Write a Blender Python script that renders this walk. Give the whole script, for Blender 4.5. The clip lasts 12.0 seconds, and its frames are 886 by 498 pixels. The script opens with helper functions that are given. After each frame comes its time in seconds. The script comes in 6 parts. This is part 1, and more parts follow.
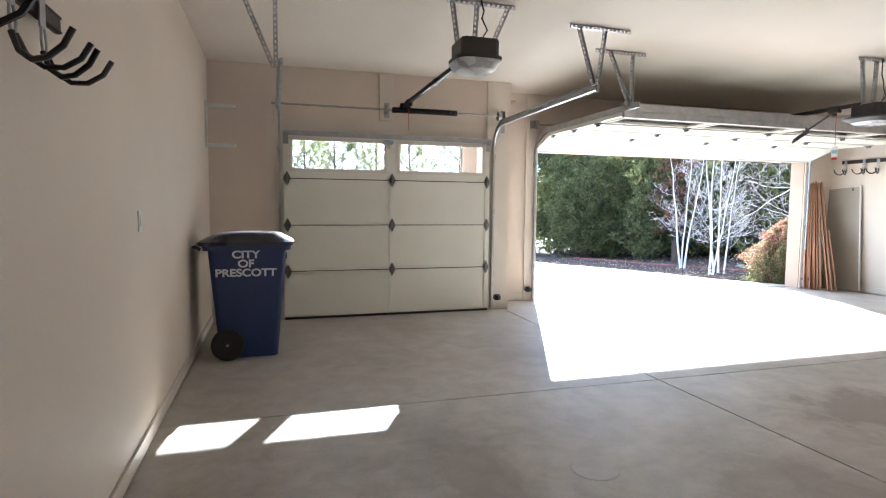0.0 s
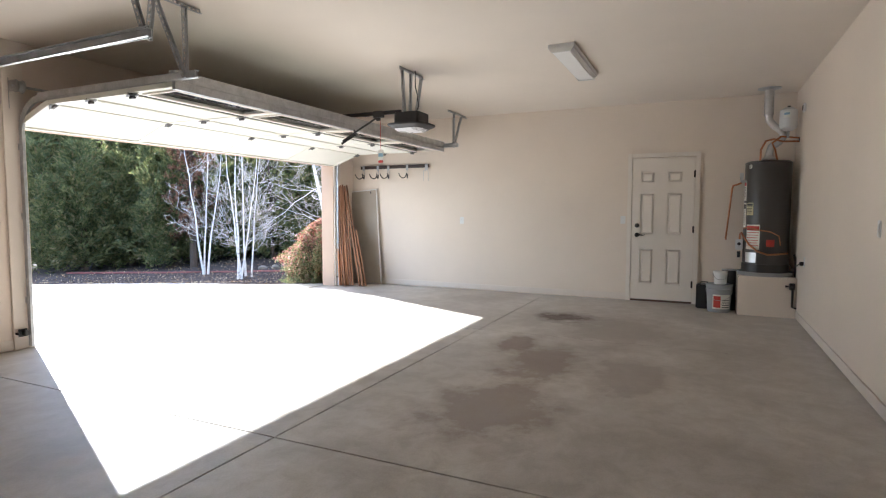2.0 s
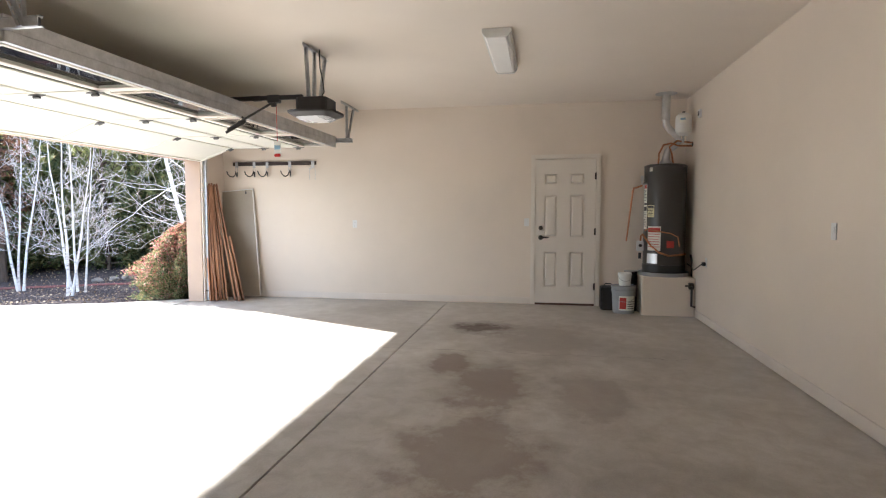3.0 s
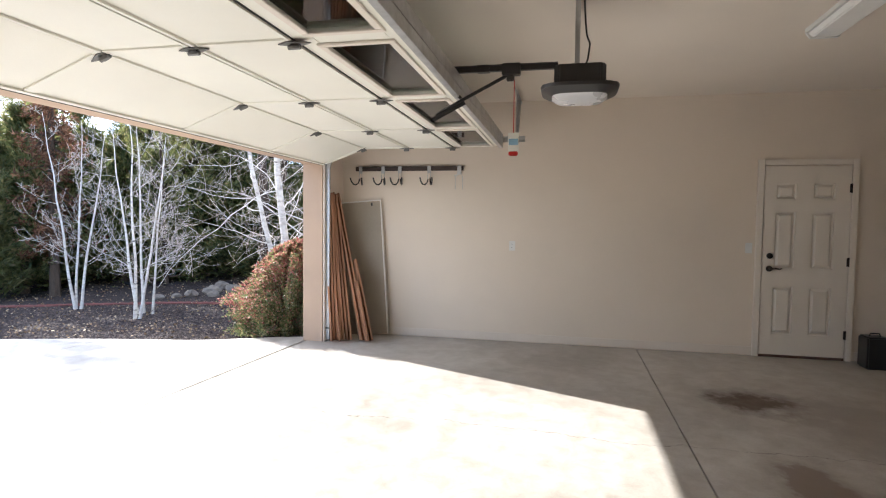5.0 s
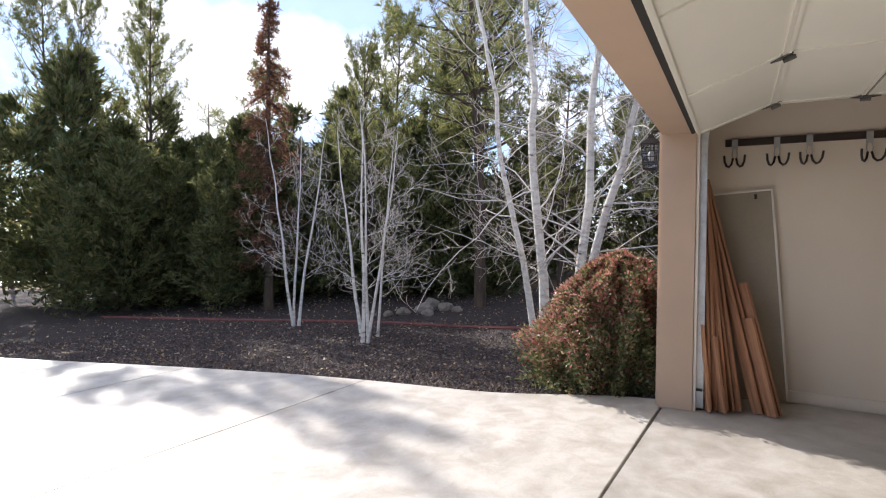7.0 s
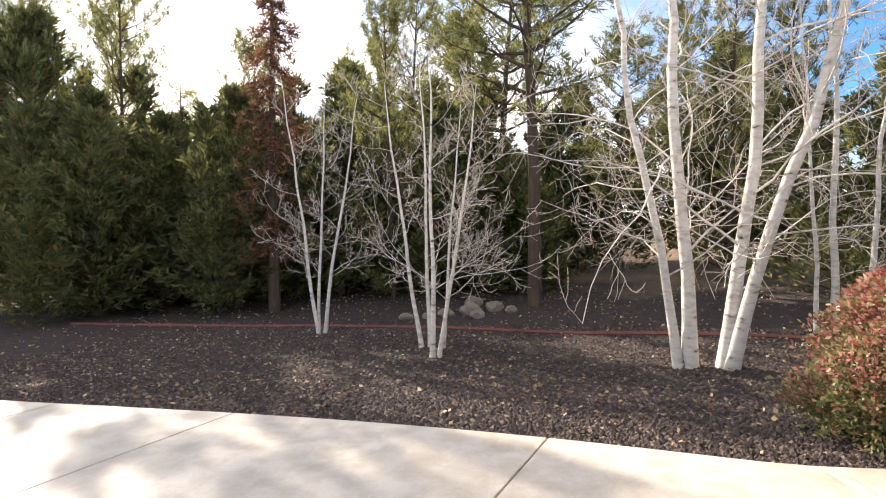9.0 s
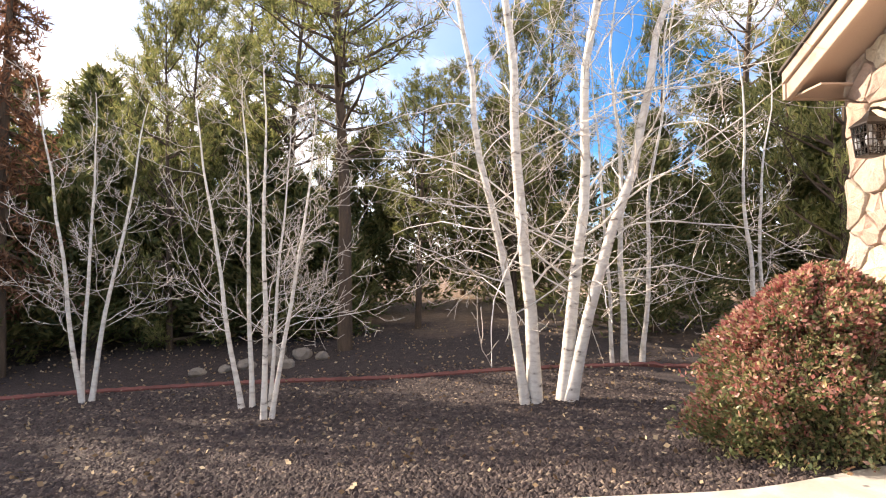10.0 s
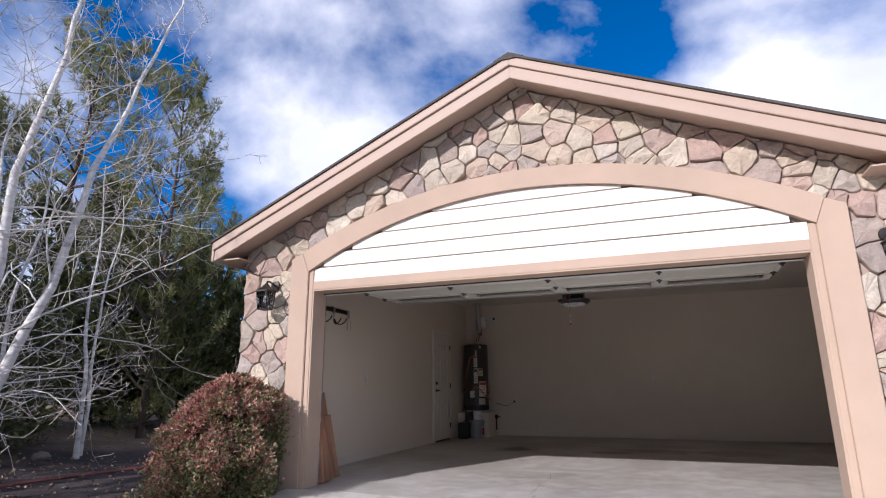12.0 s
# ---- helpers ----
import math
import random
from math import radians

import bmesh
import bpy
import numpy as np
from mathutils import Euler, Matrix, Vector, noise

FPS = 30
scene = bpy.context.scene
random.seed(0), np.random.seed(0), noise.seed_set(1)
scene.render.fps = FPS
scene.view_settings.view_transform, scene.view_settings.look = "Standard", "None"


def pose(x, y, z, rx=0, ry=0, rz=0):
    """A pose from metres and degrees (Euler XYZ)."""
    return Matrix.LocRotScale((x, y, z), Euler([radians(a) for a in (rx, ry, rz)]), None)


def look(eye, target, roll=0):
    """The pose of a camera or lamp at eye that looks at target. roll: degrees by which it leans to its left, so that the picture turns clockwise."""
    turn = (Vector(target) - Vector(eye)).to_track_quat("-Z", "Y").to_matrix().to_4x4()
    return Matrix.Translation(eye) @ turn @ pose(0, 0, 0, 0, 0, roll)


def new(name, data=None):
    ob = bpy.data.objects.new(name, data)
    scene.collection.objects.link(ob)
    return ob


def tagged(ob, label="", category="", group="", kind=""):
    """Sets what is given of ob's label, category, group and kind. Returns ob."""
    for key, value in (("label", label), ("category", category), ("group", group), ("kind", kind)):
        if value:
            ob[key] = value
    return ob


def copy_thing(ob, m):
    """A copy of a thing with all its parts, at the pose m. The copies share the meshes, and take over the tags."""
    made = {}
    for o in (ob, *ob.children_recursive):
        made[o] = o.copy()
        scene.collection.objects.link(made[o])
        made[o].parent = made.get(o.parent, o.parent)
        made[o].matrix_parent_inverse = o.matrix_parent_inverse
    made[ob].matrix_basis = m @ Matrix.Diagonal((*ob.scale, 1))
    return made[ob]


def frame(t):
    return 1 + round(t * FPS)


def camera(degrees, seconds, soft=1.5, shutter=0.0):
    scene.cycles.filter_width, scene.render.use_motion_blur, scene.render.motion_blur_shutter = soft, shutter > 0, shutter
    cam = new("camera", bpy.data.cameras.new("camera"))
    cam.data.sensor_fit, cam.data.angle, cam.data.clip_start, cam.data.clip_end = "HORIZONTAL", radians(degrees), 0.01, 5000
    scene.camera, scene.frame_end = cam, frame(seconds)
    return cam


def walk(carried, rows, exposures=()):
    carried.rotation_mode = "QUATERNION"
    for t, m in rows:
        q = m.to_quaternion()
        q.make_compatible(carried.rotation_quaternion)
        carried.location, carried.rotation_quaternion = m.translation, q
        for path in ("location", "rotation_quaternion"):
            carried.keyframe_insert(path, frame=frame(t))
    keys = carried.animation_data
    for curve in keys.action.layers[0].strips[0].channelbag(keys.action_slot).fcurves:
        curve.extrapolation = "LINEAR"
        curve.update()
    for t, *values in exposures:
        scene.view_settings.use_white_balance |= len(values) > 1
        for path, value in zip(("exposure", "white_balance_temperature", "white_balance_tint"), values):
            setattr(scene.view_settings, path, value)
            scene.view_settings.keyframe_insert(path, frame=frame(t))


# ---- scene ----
# ---- camera ----
cam = camera(76.9, 12.0, soft=1.15)
PATH = [
    (0, (0.63, 0.744, 1.332), (1.209, 2.652, 1.179), 0.5),
    (0.5, (0.657, 1.036, 1.34), (1.672, 2.753, 1.192), 0.4),
    (1, (0.76, 1.383, 1.331), (2.128, 2.834, 1.181), 0.2),
    (1.5, (0.86, 1.747, 1.336), (2.473, 2.92, 1.191), 0.2),
    (2, (1.003, 2.092, 1.324), (2.814, 2.932, 1.189), 0.1),
    (2.5, (1.244, 2.488, 1.315), (3.16, 3.044, 1.182), 0.1),
    (2.7, (1.342, 2.659, 1.318), (3.283, 3.123, 1.187), 0.0),
    (4.3, (2.361, 4.385, 1.44), (4.353, 4.523, 1.319), 0.7),
    (4.5, (2.535, 4.588, 1.445), (4.522, 4.787, 1.328), 0.7),
    (5, (2.953, 5.147, 1.449), (4.904, 5.579, 1.352), 0.7),
    (5.5, (3.372, 5.753, 1.443), (5.277, 6.356, 1.366), 0.4),
    (6, (3.746, 6.408, 1.407), (5.593, 7.171, 1.344), 0.4),
    (6.5, (4.134, 7.038, 1.368), (5.938, 7.901, 1.311), 0.4),
    (7, (4.486, 7.69, 1.338), (6.253, 8.625, 1.285), 0.4),
    (7.5, (4.773, 8.351, 1.301), (6.5, 9.358, 1.233), 0.4),
    (7.7, (4.891, 8.608, 1.293), (6.595, 9.652, 1.208), 0.1),
    (9.3, (5.792, 10.475, 1.150), (7.685, 11.119, 1.093), 0.2),
    (9.5, (5.866, 10.712, 1.145), (7.812, 11.175, 1.121), 0.3),
    (10, (5.925, 11.278, 1.131), (7.924, 11.271, 1.210), 0.2),
    (10.5, (5.891, 11.774, 1.112), (7.796, 11.174, 1.227), 0.0),
    (11, (5.778, 12.288, 1.103), (7.337, 11.063, 1.362), -0.0),
    (11.5, (5.597, 12.924, 1.070), (6.744, 11.338, 1.483), -0.2),
    (12, (5.448, 13.589, 1.035), (6.147, 11.779, 1.517), -0.4),
]
EXPOSURES = [(0, 2.9, 5550, 8), (0.5, 2.6, 5550, 8), (1.5, 2.42, 5650, 9), (2.7, 2.5, 5900, 10), (4.3, 2.25, 6100, 11), (5.0, 1.75, 6100, 11), (5.6, 0.85, 6400, 11), (6.5, 0.75, 6450, 13), (7.5, 0.55, 6600, 15), (9.3, 1.15, 7900, 15), (10.0, 1.2, 8000, 18), (10.5, 1.04, 7500, 20), (11.3, 0.45, 6600, 20), (12, -0.03, 5900, 20)]
walk(cam, [(t, look(eye, target, roll)) for t, eye, target, roll in PATH], EXPOSURES)

# ---- light ----
SUN_DIR = Vector((0.366, 0.82, 0.470)).normalized()
elev = math.asin(SUN_DIR.z)
azim = math.atan2(SUN_DIR.x, SUN_DIR.y)
sun = new("sun", bpy.data.lights.new("sun", "SUN"))
sun.data.energy, sun.data.angle, sun.data.color = 5.0, radians(0.5), (1.0, 0.94, 0.85)
sun.matrix_world = look(SUN_DIR * 60, (0, 0, 0))

world = bpy.data.worlds.new("sky")
scene.world = world
world.use_nodes = True
wn, wl = world.node_tree.nodes, world.node_tree.links
bg = wn["Background"]
sky = wn.new("ShaderNodeTexSky")
sky.sky_type, sky.sun_disc = "NISHITA", False
sky.sun_elevation, sky.sun_rotation = elev, azim
sky.altitude, sky.air_density, sky.dust_density, sky.ozone_density = 700, 1.0, 0.1, 5.5
co = wn.new("ShaderNodeTexCoord")
mp = wn.new("ShaderNodeMapping")
mp.inputs["Scale"].default_value = (1.0, 1.0, 1.35)
mp.inputs["Location"].default_value = (0.35, 0.1, 0.2)
cn = wn.new("ShaderNodeTexNoise")
cn.inputs["Scale"].default_value, cn.inputs["Detail"].default_value, cn.inputs["Roughness"].default_value = 2.1, 9.0, 0.54
cn.inputs["Distortion"].default_value = 0.12
cr = wn.new("ShaderNodeValToRGB")
cr.color_ramp.elements[0].position, cr.color_ramp.elements[1].position = 0.43, 0.61
cs = wn.new("ShaderNodeTexNoise")
cs.inputs["Scale"].default_value, cs.inputs["Detail"].default_value = 5.5, 6.0
cc = wn.new("ShaderNodeMix")
cc.data_type = "RGBA"
cc.inputs["A"].default_value, cc.inputs["B"].default_value = (4.8, 5.2, 6.0, 1), (9.6, 9.6, 9.6, 1)
cm = wn.new("ShaderNodeMix")
cm.data_type = "RGBA"
wl.new(co.outputs["Generated"], mp.inputs["Vector"])
wl.new(mp.outputs["Vector"], cn.inputs["Vector"])
wl.new(mp.outputs["Vector"], cs.inputs["Vector"])
wl.new(cn.outputs["Fac"], cr.inputs["Fac"])
wl.new(cs.outputs["Fac"], cc.inputs["Factor"])
sd = wn.new("ShaderNodeVectorMath")
sd.operation = "DOT_PRODUCT"
sd.inputs[1].default_value = SUN_DIR
wl.new(co.outputs["Generated"], sd.inputs[0])
near = wn.new("ShaderNodeMapRange")
for key, v in (("From Min", 0.20), ("From Max", 0.95), ("To Min", 0.0), ("To Max", 0.48)):
    near.inputs[key].default_value = v
wl.new(sd.outputs["Value"], near.inputs["Value"])
cov = wn.new("ShaderNodeMath")
cov.operation, cov.use_clamp = "ADD", True
wl.new(cr.outputs["Color"], cov.inputs[0])
wl.new(near.outputs["Result"], cov.inputs[1])
wl.new(cov.outputs[0], cm.inputs["Factor"])
hs = wn.new("ShaderNodeHueSaturation")
hs.inputs["Saturation"].default_value = 1.3
wl.new(sky.outputs["Color"], hs.inputs["Color"])
wl.new(hs.outputs["Color"], cm.inputs["A"])
wl.new(cc.outputs["Result"], cm.inputs["B"])
wl.new(cm.outputs["Result"], bg.inputs["Color"])
bg.inputs["Strength"].default_value = 0.14


# ---- materials ----
def node_mat(name):
    m = bpy.data.materials.new(name)
    m.use_nodes = True
    n, l = m.node_tree.nodes, m.node_tree.links
    return m, n, l, n["Principled BSDF"]


def noise_node(n, l, vec, scale, detail=4.0, rough=0.55, dist=0.0):
    t = n.new("ShaderNodeTexNoise")
    t.inputs["Scale"].default_value, t.inputs["Detail"].default_value = scale, detail
    t.inputs["Roughness"].default_value, t.inputs["Distortion"].default_value = rough, dist
    if vec is not None:
        l.new(vec, t.inputs["Vector"])
    return t.outputs["Fac"]


def ramp(n, l, fac, stops):
    r = n.new("ShaderNodeValToRGB")
    e = r.color_ramp.elements
    while len(e) < len(stops):
        e.new(0.5)
    for i, (p, c) in enumerate(stops):
        e[i].position, e[i].color = p, (*c, 1) if len(c) == 3 else c
    l.new(fac, r.inputs["Fac"])
    return r.outputs["Color"]


def mixc(n, l, fac, a, b, mode="MIX"):
    m = n.new("ShaderNodeMix")
    m.data_type, m.blend_type = "RGBA", mode
    for key, v in (("Factor", fac), ("A", a), ("B", b)):
        sock = m.inputs[key] if key != "Factor" else m.inputs[0]
        if isinstance(v, (int, float)):
            sock.default_value = v
        elif isinstance(v, tuple):
            sock.default_value = (*v, 1)
        else:
            l.new(v, sock)
    return m.outputs["Result"]


def mathn(n, l, op, a, b=None, c=None):
    m = n.new("ShaderNodeMath")
    m.operation = op
    for i, v in enumerate((a, b, c)):
        if v is None:
            continue
        if isinstance(v, (int, float)):
            m.inputs[i].default_value = v
        else:
            l.new(v, m.inputs[i])
    return m.outputs[0]


def bump_to(n, l, bsdf, height, strength, dist=0.01):
    b = n.new("ShaderNodeBump")
    b.inputs["Strength"].default_value, b.inputs["Distance"].default_value = strength, dist
    l.new(height, b.inputs["Height"])
    l.new(b.outputs["Normal"], bsdf.inputs["Normal"])


def mat(name, color, rough=0.6, metal=0.0, var=0.12, big=1.5, grain=70.0, bump=0.12, rnd=0.0, hue=None, stretch=(1, 1, 1), trans=0.0):
    """A painted or raw surface: two scales of variation, fine relief, optional change from piece to piece."""
    m, n, l, b = node_mat(name)
    c = n.new("ShaderNodeTexCoord")
    mpn = n.new("ShaderNodeMapping")
    mpn.inputs["Scale"].default_value = stretch
    l.new(c.outputs["Object"], mpn.inputs["Vector"])
    vec = mpn.outputs["Vector"]
    f1, f2 = noise_node(n, l, vec, big, 5), noise_node(n, l, vec, grain, 3)
    dark = tuple(x * (1 - var) for x in color)
    lite = tuple(min(1, x * (1 + var)) for x in (hue or color))
    col = ramp(n, l, f1, [(0.3, dark), (0.7, lite)])
    col = mixc(n, l, 0.5 * var / 0.12 * 0.4 if var < 0.3 else 0.6, col, ramp(n, l, f2, [(0.3, (0.55,) * 3), (0.7, (1.0,) * 3)]), "MULTIPLY")
    if rnd:
        info = n.new("ShaderNodeObjectInfo")
        col = mixc(n, l, rnd, col, ramp(n, l, info.outputs["Random"], [(0.0, (0.45,) * 3), (1.0, (1.0,) * 3)]), "MULTIPLY")
    l.new(col, b.inputs["Base Color"])
    b.inputs["Roughness"].default_value, b.inputs["Metallic"].default_value = rough, metal
    if metal < 0.5:
        l.new(ramp(n, l, f1, [(0.2, (max(0, rough - 0.08),) * 3), (0.8, (min(1, rough + 0.08),) * 3)]), b.inputs["Roughness"])
    if bump:
        bump_to(n, l, b, f2, bump, 0.004)
    if trans:
        b.inputs["Transmission Weight"].default_value = trans
    return m


WALL = mat("wall_paint", (0.74, 0.65, 0.548), 0.62, var=0.04, big=0.9, grain=160, bump=0.10)
# Front walls share the wall paint; warm bounce light is put into this colour.
WALLF = mat("front_wall_bounce_tint", (0.74, 0.635, 0.545), 0.62, var=0.04, big=0.9, grain=160, bump=0.10)
CEIL = mat("ceiling_paint", (0.78, 0.705, 0.62), 0.75, var=0.04, big=0.7, grain=140, bump=0.2)
TRIMP = mat("trim_paint", (0.73, 0.655, 0.575), 0.5, var=0.05, big=2.0, grain=90, bump=0.05)
STUCCO = mat("trim_stucco", (0.50, 0.37, 0.275), 0.85, var=0.07, big=1.6, grain=220, bump=0.35)
FASCIA = mat("fascia_paint", (0.50, 0.37, 0.285), 0.6, var=0.06, big=1.2, grain=80, bump=0.08)
SIDING = mat("siding_paint", (0.80, 0.735, 0.66), 0.55, var=0.04, big=1.0, grain=60, bump=0.06, stretch=(0.25, 1, 2))
DOORP = mat("garage_door_paint", (0.83, 0.82, 0.74), 0.42, var=0.04, big=1.2, grain=180, bump=0.06)
WHITEP = mat("door_paint", (0.76, 0.70, 0.62), 0.4, var=0.03, big=1.2, grain=120, bump=0.05)
GALV = mat("galvanised_steel", (0.52, 0.53, 0.54), 0.42, 0.9, var=0.16, big=9, grain=60, bump=0.05)
STEEL = mat("dull_steel", (0.42, 0.42, 0.42), 0.45, 0.85, var=0.15, big=8, grain=70, bump=0.05)
BLACKM = mat("black_enamel", (0.022, 0.021, 0.021), 0.38, 0.2, var=0.2, big=5, grain=80, bump=0.05)
BLACKP = mat("black_plastic", (0.025, 0.024, 0.025), 0.42, var=0.15, big=6, grain=160, bump=0.08)
RUBBER = mat("dark_rubber", (0.035, 0.034, 0.034), 0.8, var=0.2, big=5, grain=90, bump=0.1)
BROWNM = mat("brown_bar", (0.055, 0.038, 0.032), 0.45, 0.3, var=0.2, big=5, grain=90, bump=0.06)
LENS = mat("lamp_lens", (0.72, 0.73, 0.76), 0.28, var=0.03, big=6, grain=120, bump=0.02, trans=0.25)
DIFFUSER = mat("lamp_diffuser", (0.85, 0.85, 0.84), 0.35, var=0.03, big=4, grain=120, bump=0.03)
BINBLUE = mat("bin_blue", (0.012, 0.028, 0.115), 0.42, var=0.12, big=3, grain=140, bump=0.08)
BINLID = mat("bin_lid", (0.018, 0.022, 0.045), 0.3, var=0.15, big=4, grain=120, bump=0.06)
LETTER = mat("white_letters", (0.72, 0.74, 0.78), 0.5, var=0.05, big=8, grain=90, bump=0.02)
WOOD = mat("cedar_plank", (0.36, 0.165, 0.09), 0.6, var=0.28, big=2.2, grain=26, bump=0.15, rnd=0.45, hue=(0.50, 0.26, 0.145), stretch=(9, 9, 0.6))
BOARD = mat("grey_panel", (0.33, 0.285, 0.225), 0.6, var=0.1, big=2, grain=60, bump=0.06)
BOARDEDGE = mat("panel_edge", (0.74, 0.72, 0.68), 0.6, var=0.05, big=4, grain=80, bump=0.04)
TANK = mat("heater_jacket", (0.060, 0.056, 0.053), 0.34, 0.1, var=0.08, big=2, grain=140, bump=0.03)
TANKGREY = mat("heater_base", (0.36, 0.37, 0.38), 0.42, 0.3, var=0.1, big=4, grain=120, bump=0.04)
COPPER = mat("copper_pipe", (0.52, 0.22, 0.11), 0.38, 0.85, var=0.25, big=12, grain=60, bump=0.05)
FLUE = mat("flue_metal", (0.62, 0.62, 0.62), 0.33, 0.85, var=0.12, big=8, grain=60, bump=0.05)
PAPER = mat("paper_label", (0.78, 0.77, 0.70), 0.7, var=0.04, big=9, grain=90, bump=0.02)
YPAPER = mat("yellow_label", (0.70, 0.66, 0.40), 0.7, var=0.04, big=9, grain=90, bump=0.02)
REDINK = mat("red_print", (0.52, 0.055, 0.045), 0.6, var=0.1, big=9, grain=90, bump=0.02)
DARKINK = mat("dark_print", (0.06, 0.06, 0.065), 0.7, var=0.1, big=9, grain=90, bump=0.0)
WHITEPL = mat("white_plastic", (0.74, 0.74, 0.72), 0.4, var=0.04, big=6, grain=140, bump=0.03)
GREYPL = mat("grey_plastic", (0.33, 0.34, 0.36), 0.45, var=0.08, big=5, grain=140, bump=0.05)
REDPL = mat("red_plastic", (0.55, 0.03, 0.025), 0.4, var=0.08, big=6, grain=140, bump=0.03)
BRONZE = mat("dark_bronze", (0.04, 0.033, 0.03), 0.4, 0.6, var=0.2, big=8, grain=90, bump=0.06)
WEEP = mat("door_sweep", (0.09, 0.05, 0.035), 0.7, var=0.15, big=5, grain=80, bump=0.05)
BLUEPR = mat("blue_print", (0.25, 0.42, 0.55), 0.6, var=0.1, big=9, grain=90, bump=0.0)
SHINGLE = mat("roof_shingle", (0.10, 0.085, 0.075), 0.9, var=0.3, big=3, grain=120, bump=0.4)
MORTAR = mat("mortar", (0.40, 0.31, 0.26), 0.95, var=0.12, big=5, grain=150, bump=0.4)
EDGING = mat("red_edging", (0.19, 0.07, 0.06), 0.85, var=0.3, big=4, grain=60, bump=0.3)
ROCK = mat("field_rock", (0.30, 0.26, 0.22), 0.9, var=0.3, big=4, grain=40, bump=0.4, rnd=0.4)


def glass_mat(name, tint=(0.93, 0.97, 0.96)):
    m, n, l, b = node_mat(name)
    n.remove(b)
    tr, gl, mx, fr = (n.new("ShaderNodeBsdfTransparent"), n.new("ShaderNodeBsdfGlossy"), n.new("ShaderNodeMixShader"), n.new("ShaderNodeFresnel"))
    tr.inputs["Color"].default_value = (*tint, 1)
    gl.inputs["Roughness"].default_value = 0.02
    fr.inputs["IOR"].default_value = 1.7
    l.new(fr.outputs[0], mx.inputs[0])
    l.new(tr.outputs[0], mx.inputs[1])
    l.new(gl.outputs[0], mx.inputs[2])
    l.new(mx.outputs[0], n["Material Output"].inputs["Surface"])
    return m


GLASS = glass_mat("window_glass")
LGLASS = glass_mat("lantern_glass", (0.75, 0.8, 0.85))


def floor_mat(name, base, light, stains, crack_x=None):
    """Power-trowelled concrete: cloudy tone, fine grain, oil stains with a shape of their own, a hairline crack."""
    m, n, l, b = node_mat(name)
    c = n.new("ShaderNodeTexCoord")
    geo = n.new("ShaderNodeNewGeometry")
    vec = geo.outputs["Position"]
    f1 = noise_node(n, l, vec, 0.7, 6, 0.6, 0.6)
    f2 = noise_node(n, l, vec, 5.0, 6, 0.65, 0.4)
    f3 = noise_node(n, l, vec, 90, 3)
    col = ramp(n, l, f1, [(0.3, base), (0.68, light)])
    col = mixc(n, l, 0.75, col, ramp(n, l, f2, [(0.32, (0.66, 0.62, 0.57)), (0.60, (1, 1, 1))]), "MULTIPLY")
    col = mixc(n, l, 0.25, col, ramp(n, l, f3, [(0.3, (0.6,) * 3), (0.7, (1, 1, 1))]), "MULTIPLY")
    sep = n.new("ShaderNodeSeparateXYZ")
    l.new(vec, sep.inputs[0])
    wob = noise_node(n, l, vec, 2.6, 5, 0.65)
    for x, y, rx, ry, depth, tone in stains:
        dx = mathn(n, l, "MULTIPLY", mathn(n, l, "SUBTRACT", sep.outputs["X"], x), 1 / rx)
        dy = mathn(n, l, "MULTIPLY", mathn(n, l, "SUBTRACT", sep.outputs["Y"], y), 1 / ry)
        d = mathn(n, l, "SQRT", mathn(n, l, "ADD", mathn(n, l, "MULTIPLY", dx, dx), mathn(n, l, "MULTIPLY", dy, dy)))
        d = mathn(n, l, "ADD", d, mathn(n, l, "MULTIPLY", mathn(n, l, "SUBTRACT", wob, 0.5), 1.7))
        k = ramp(n, l, d, [(0.46, (depth,) * 3), (0.62, (depth * 0.45,) * 3), (0.95, (0, 0, 0))])
        col = mixc(n, l, k, col, tone)
    if crack_x is not None:
        wav = noise_node(n, l, vec, 1.1, 7, 0.62)
        off = mathn(n, l, "MULTIPLY", mathn(n, l, "SUBTRACT", wav, 0.5), 0.55)
        d = mathn(n, l, "ABSOLUTE", mathn(n, l, "SUBTRACT", mathn(n, l, "SUBTRACT", sep.outputs["X"], crack_x), off))
        k = mathn(n, l, "MULTIPLY", mathn(n, l, "LESS_THAN", d, 0.0028), 0.7)
        k = mathn(n, l, "MULTIPLY", k, mathn(n, l, "GREATER_THAN", sep.outputs["Y"], 1.6))
        col = mixc(n, l, k, col, (0.10, 0.085, 0.075))
    l.new(col, b.inputs["Base Color"])
    l.new(ramp(n, l, f2, [(0.3, (0.36,) * 3), (0.7, (0.60,) * 3)]), b.inputs["Roughness"])
    bump_to(n, l, b, f3, 0.12, 0.003)
    return m


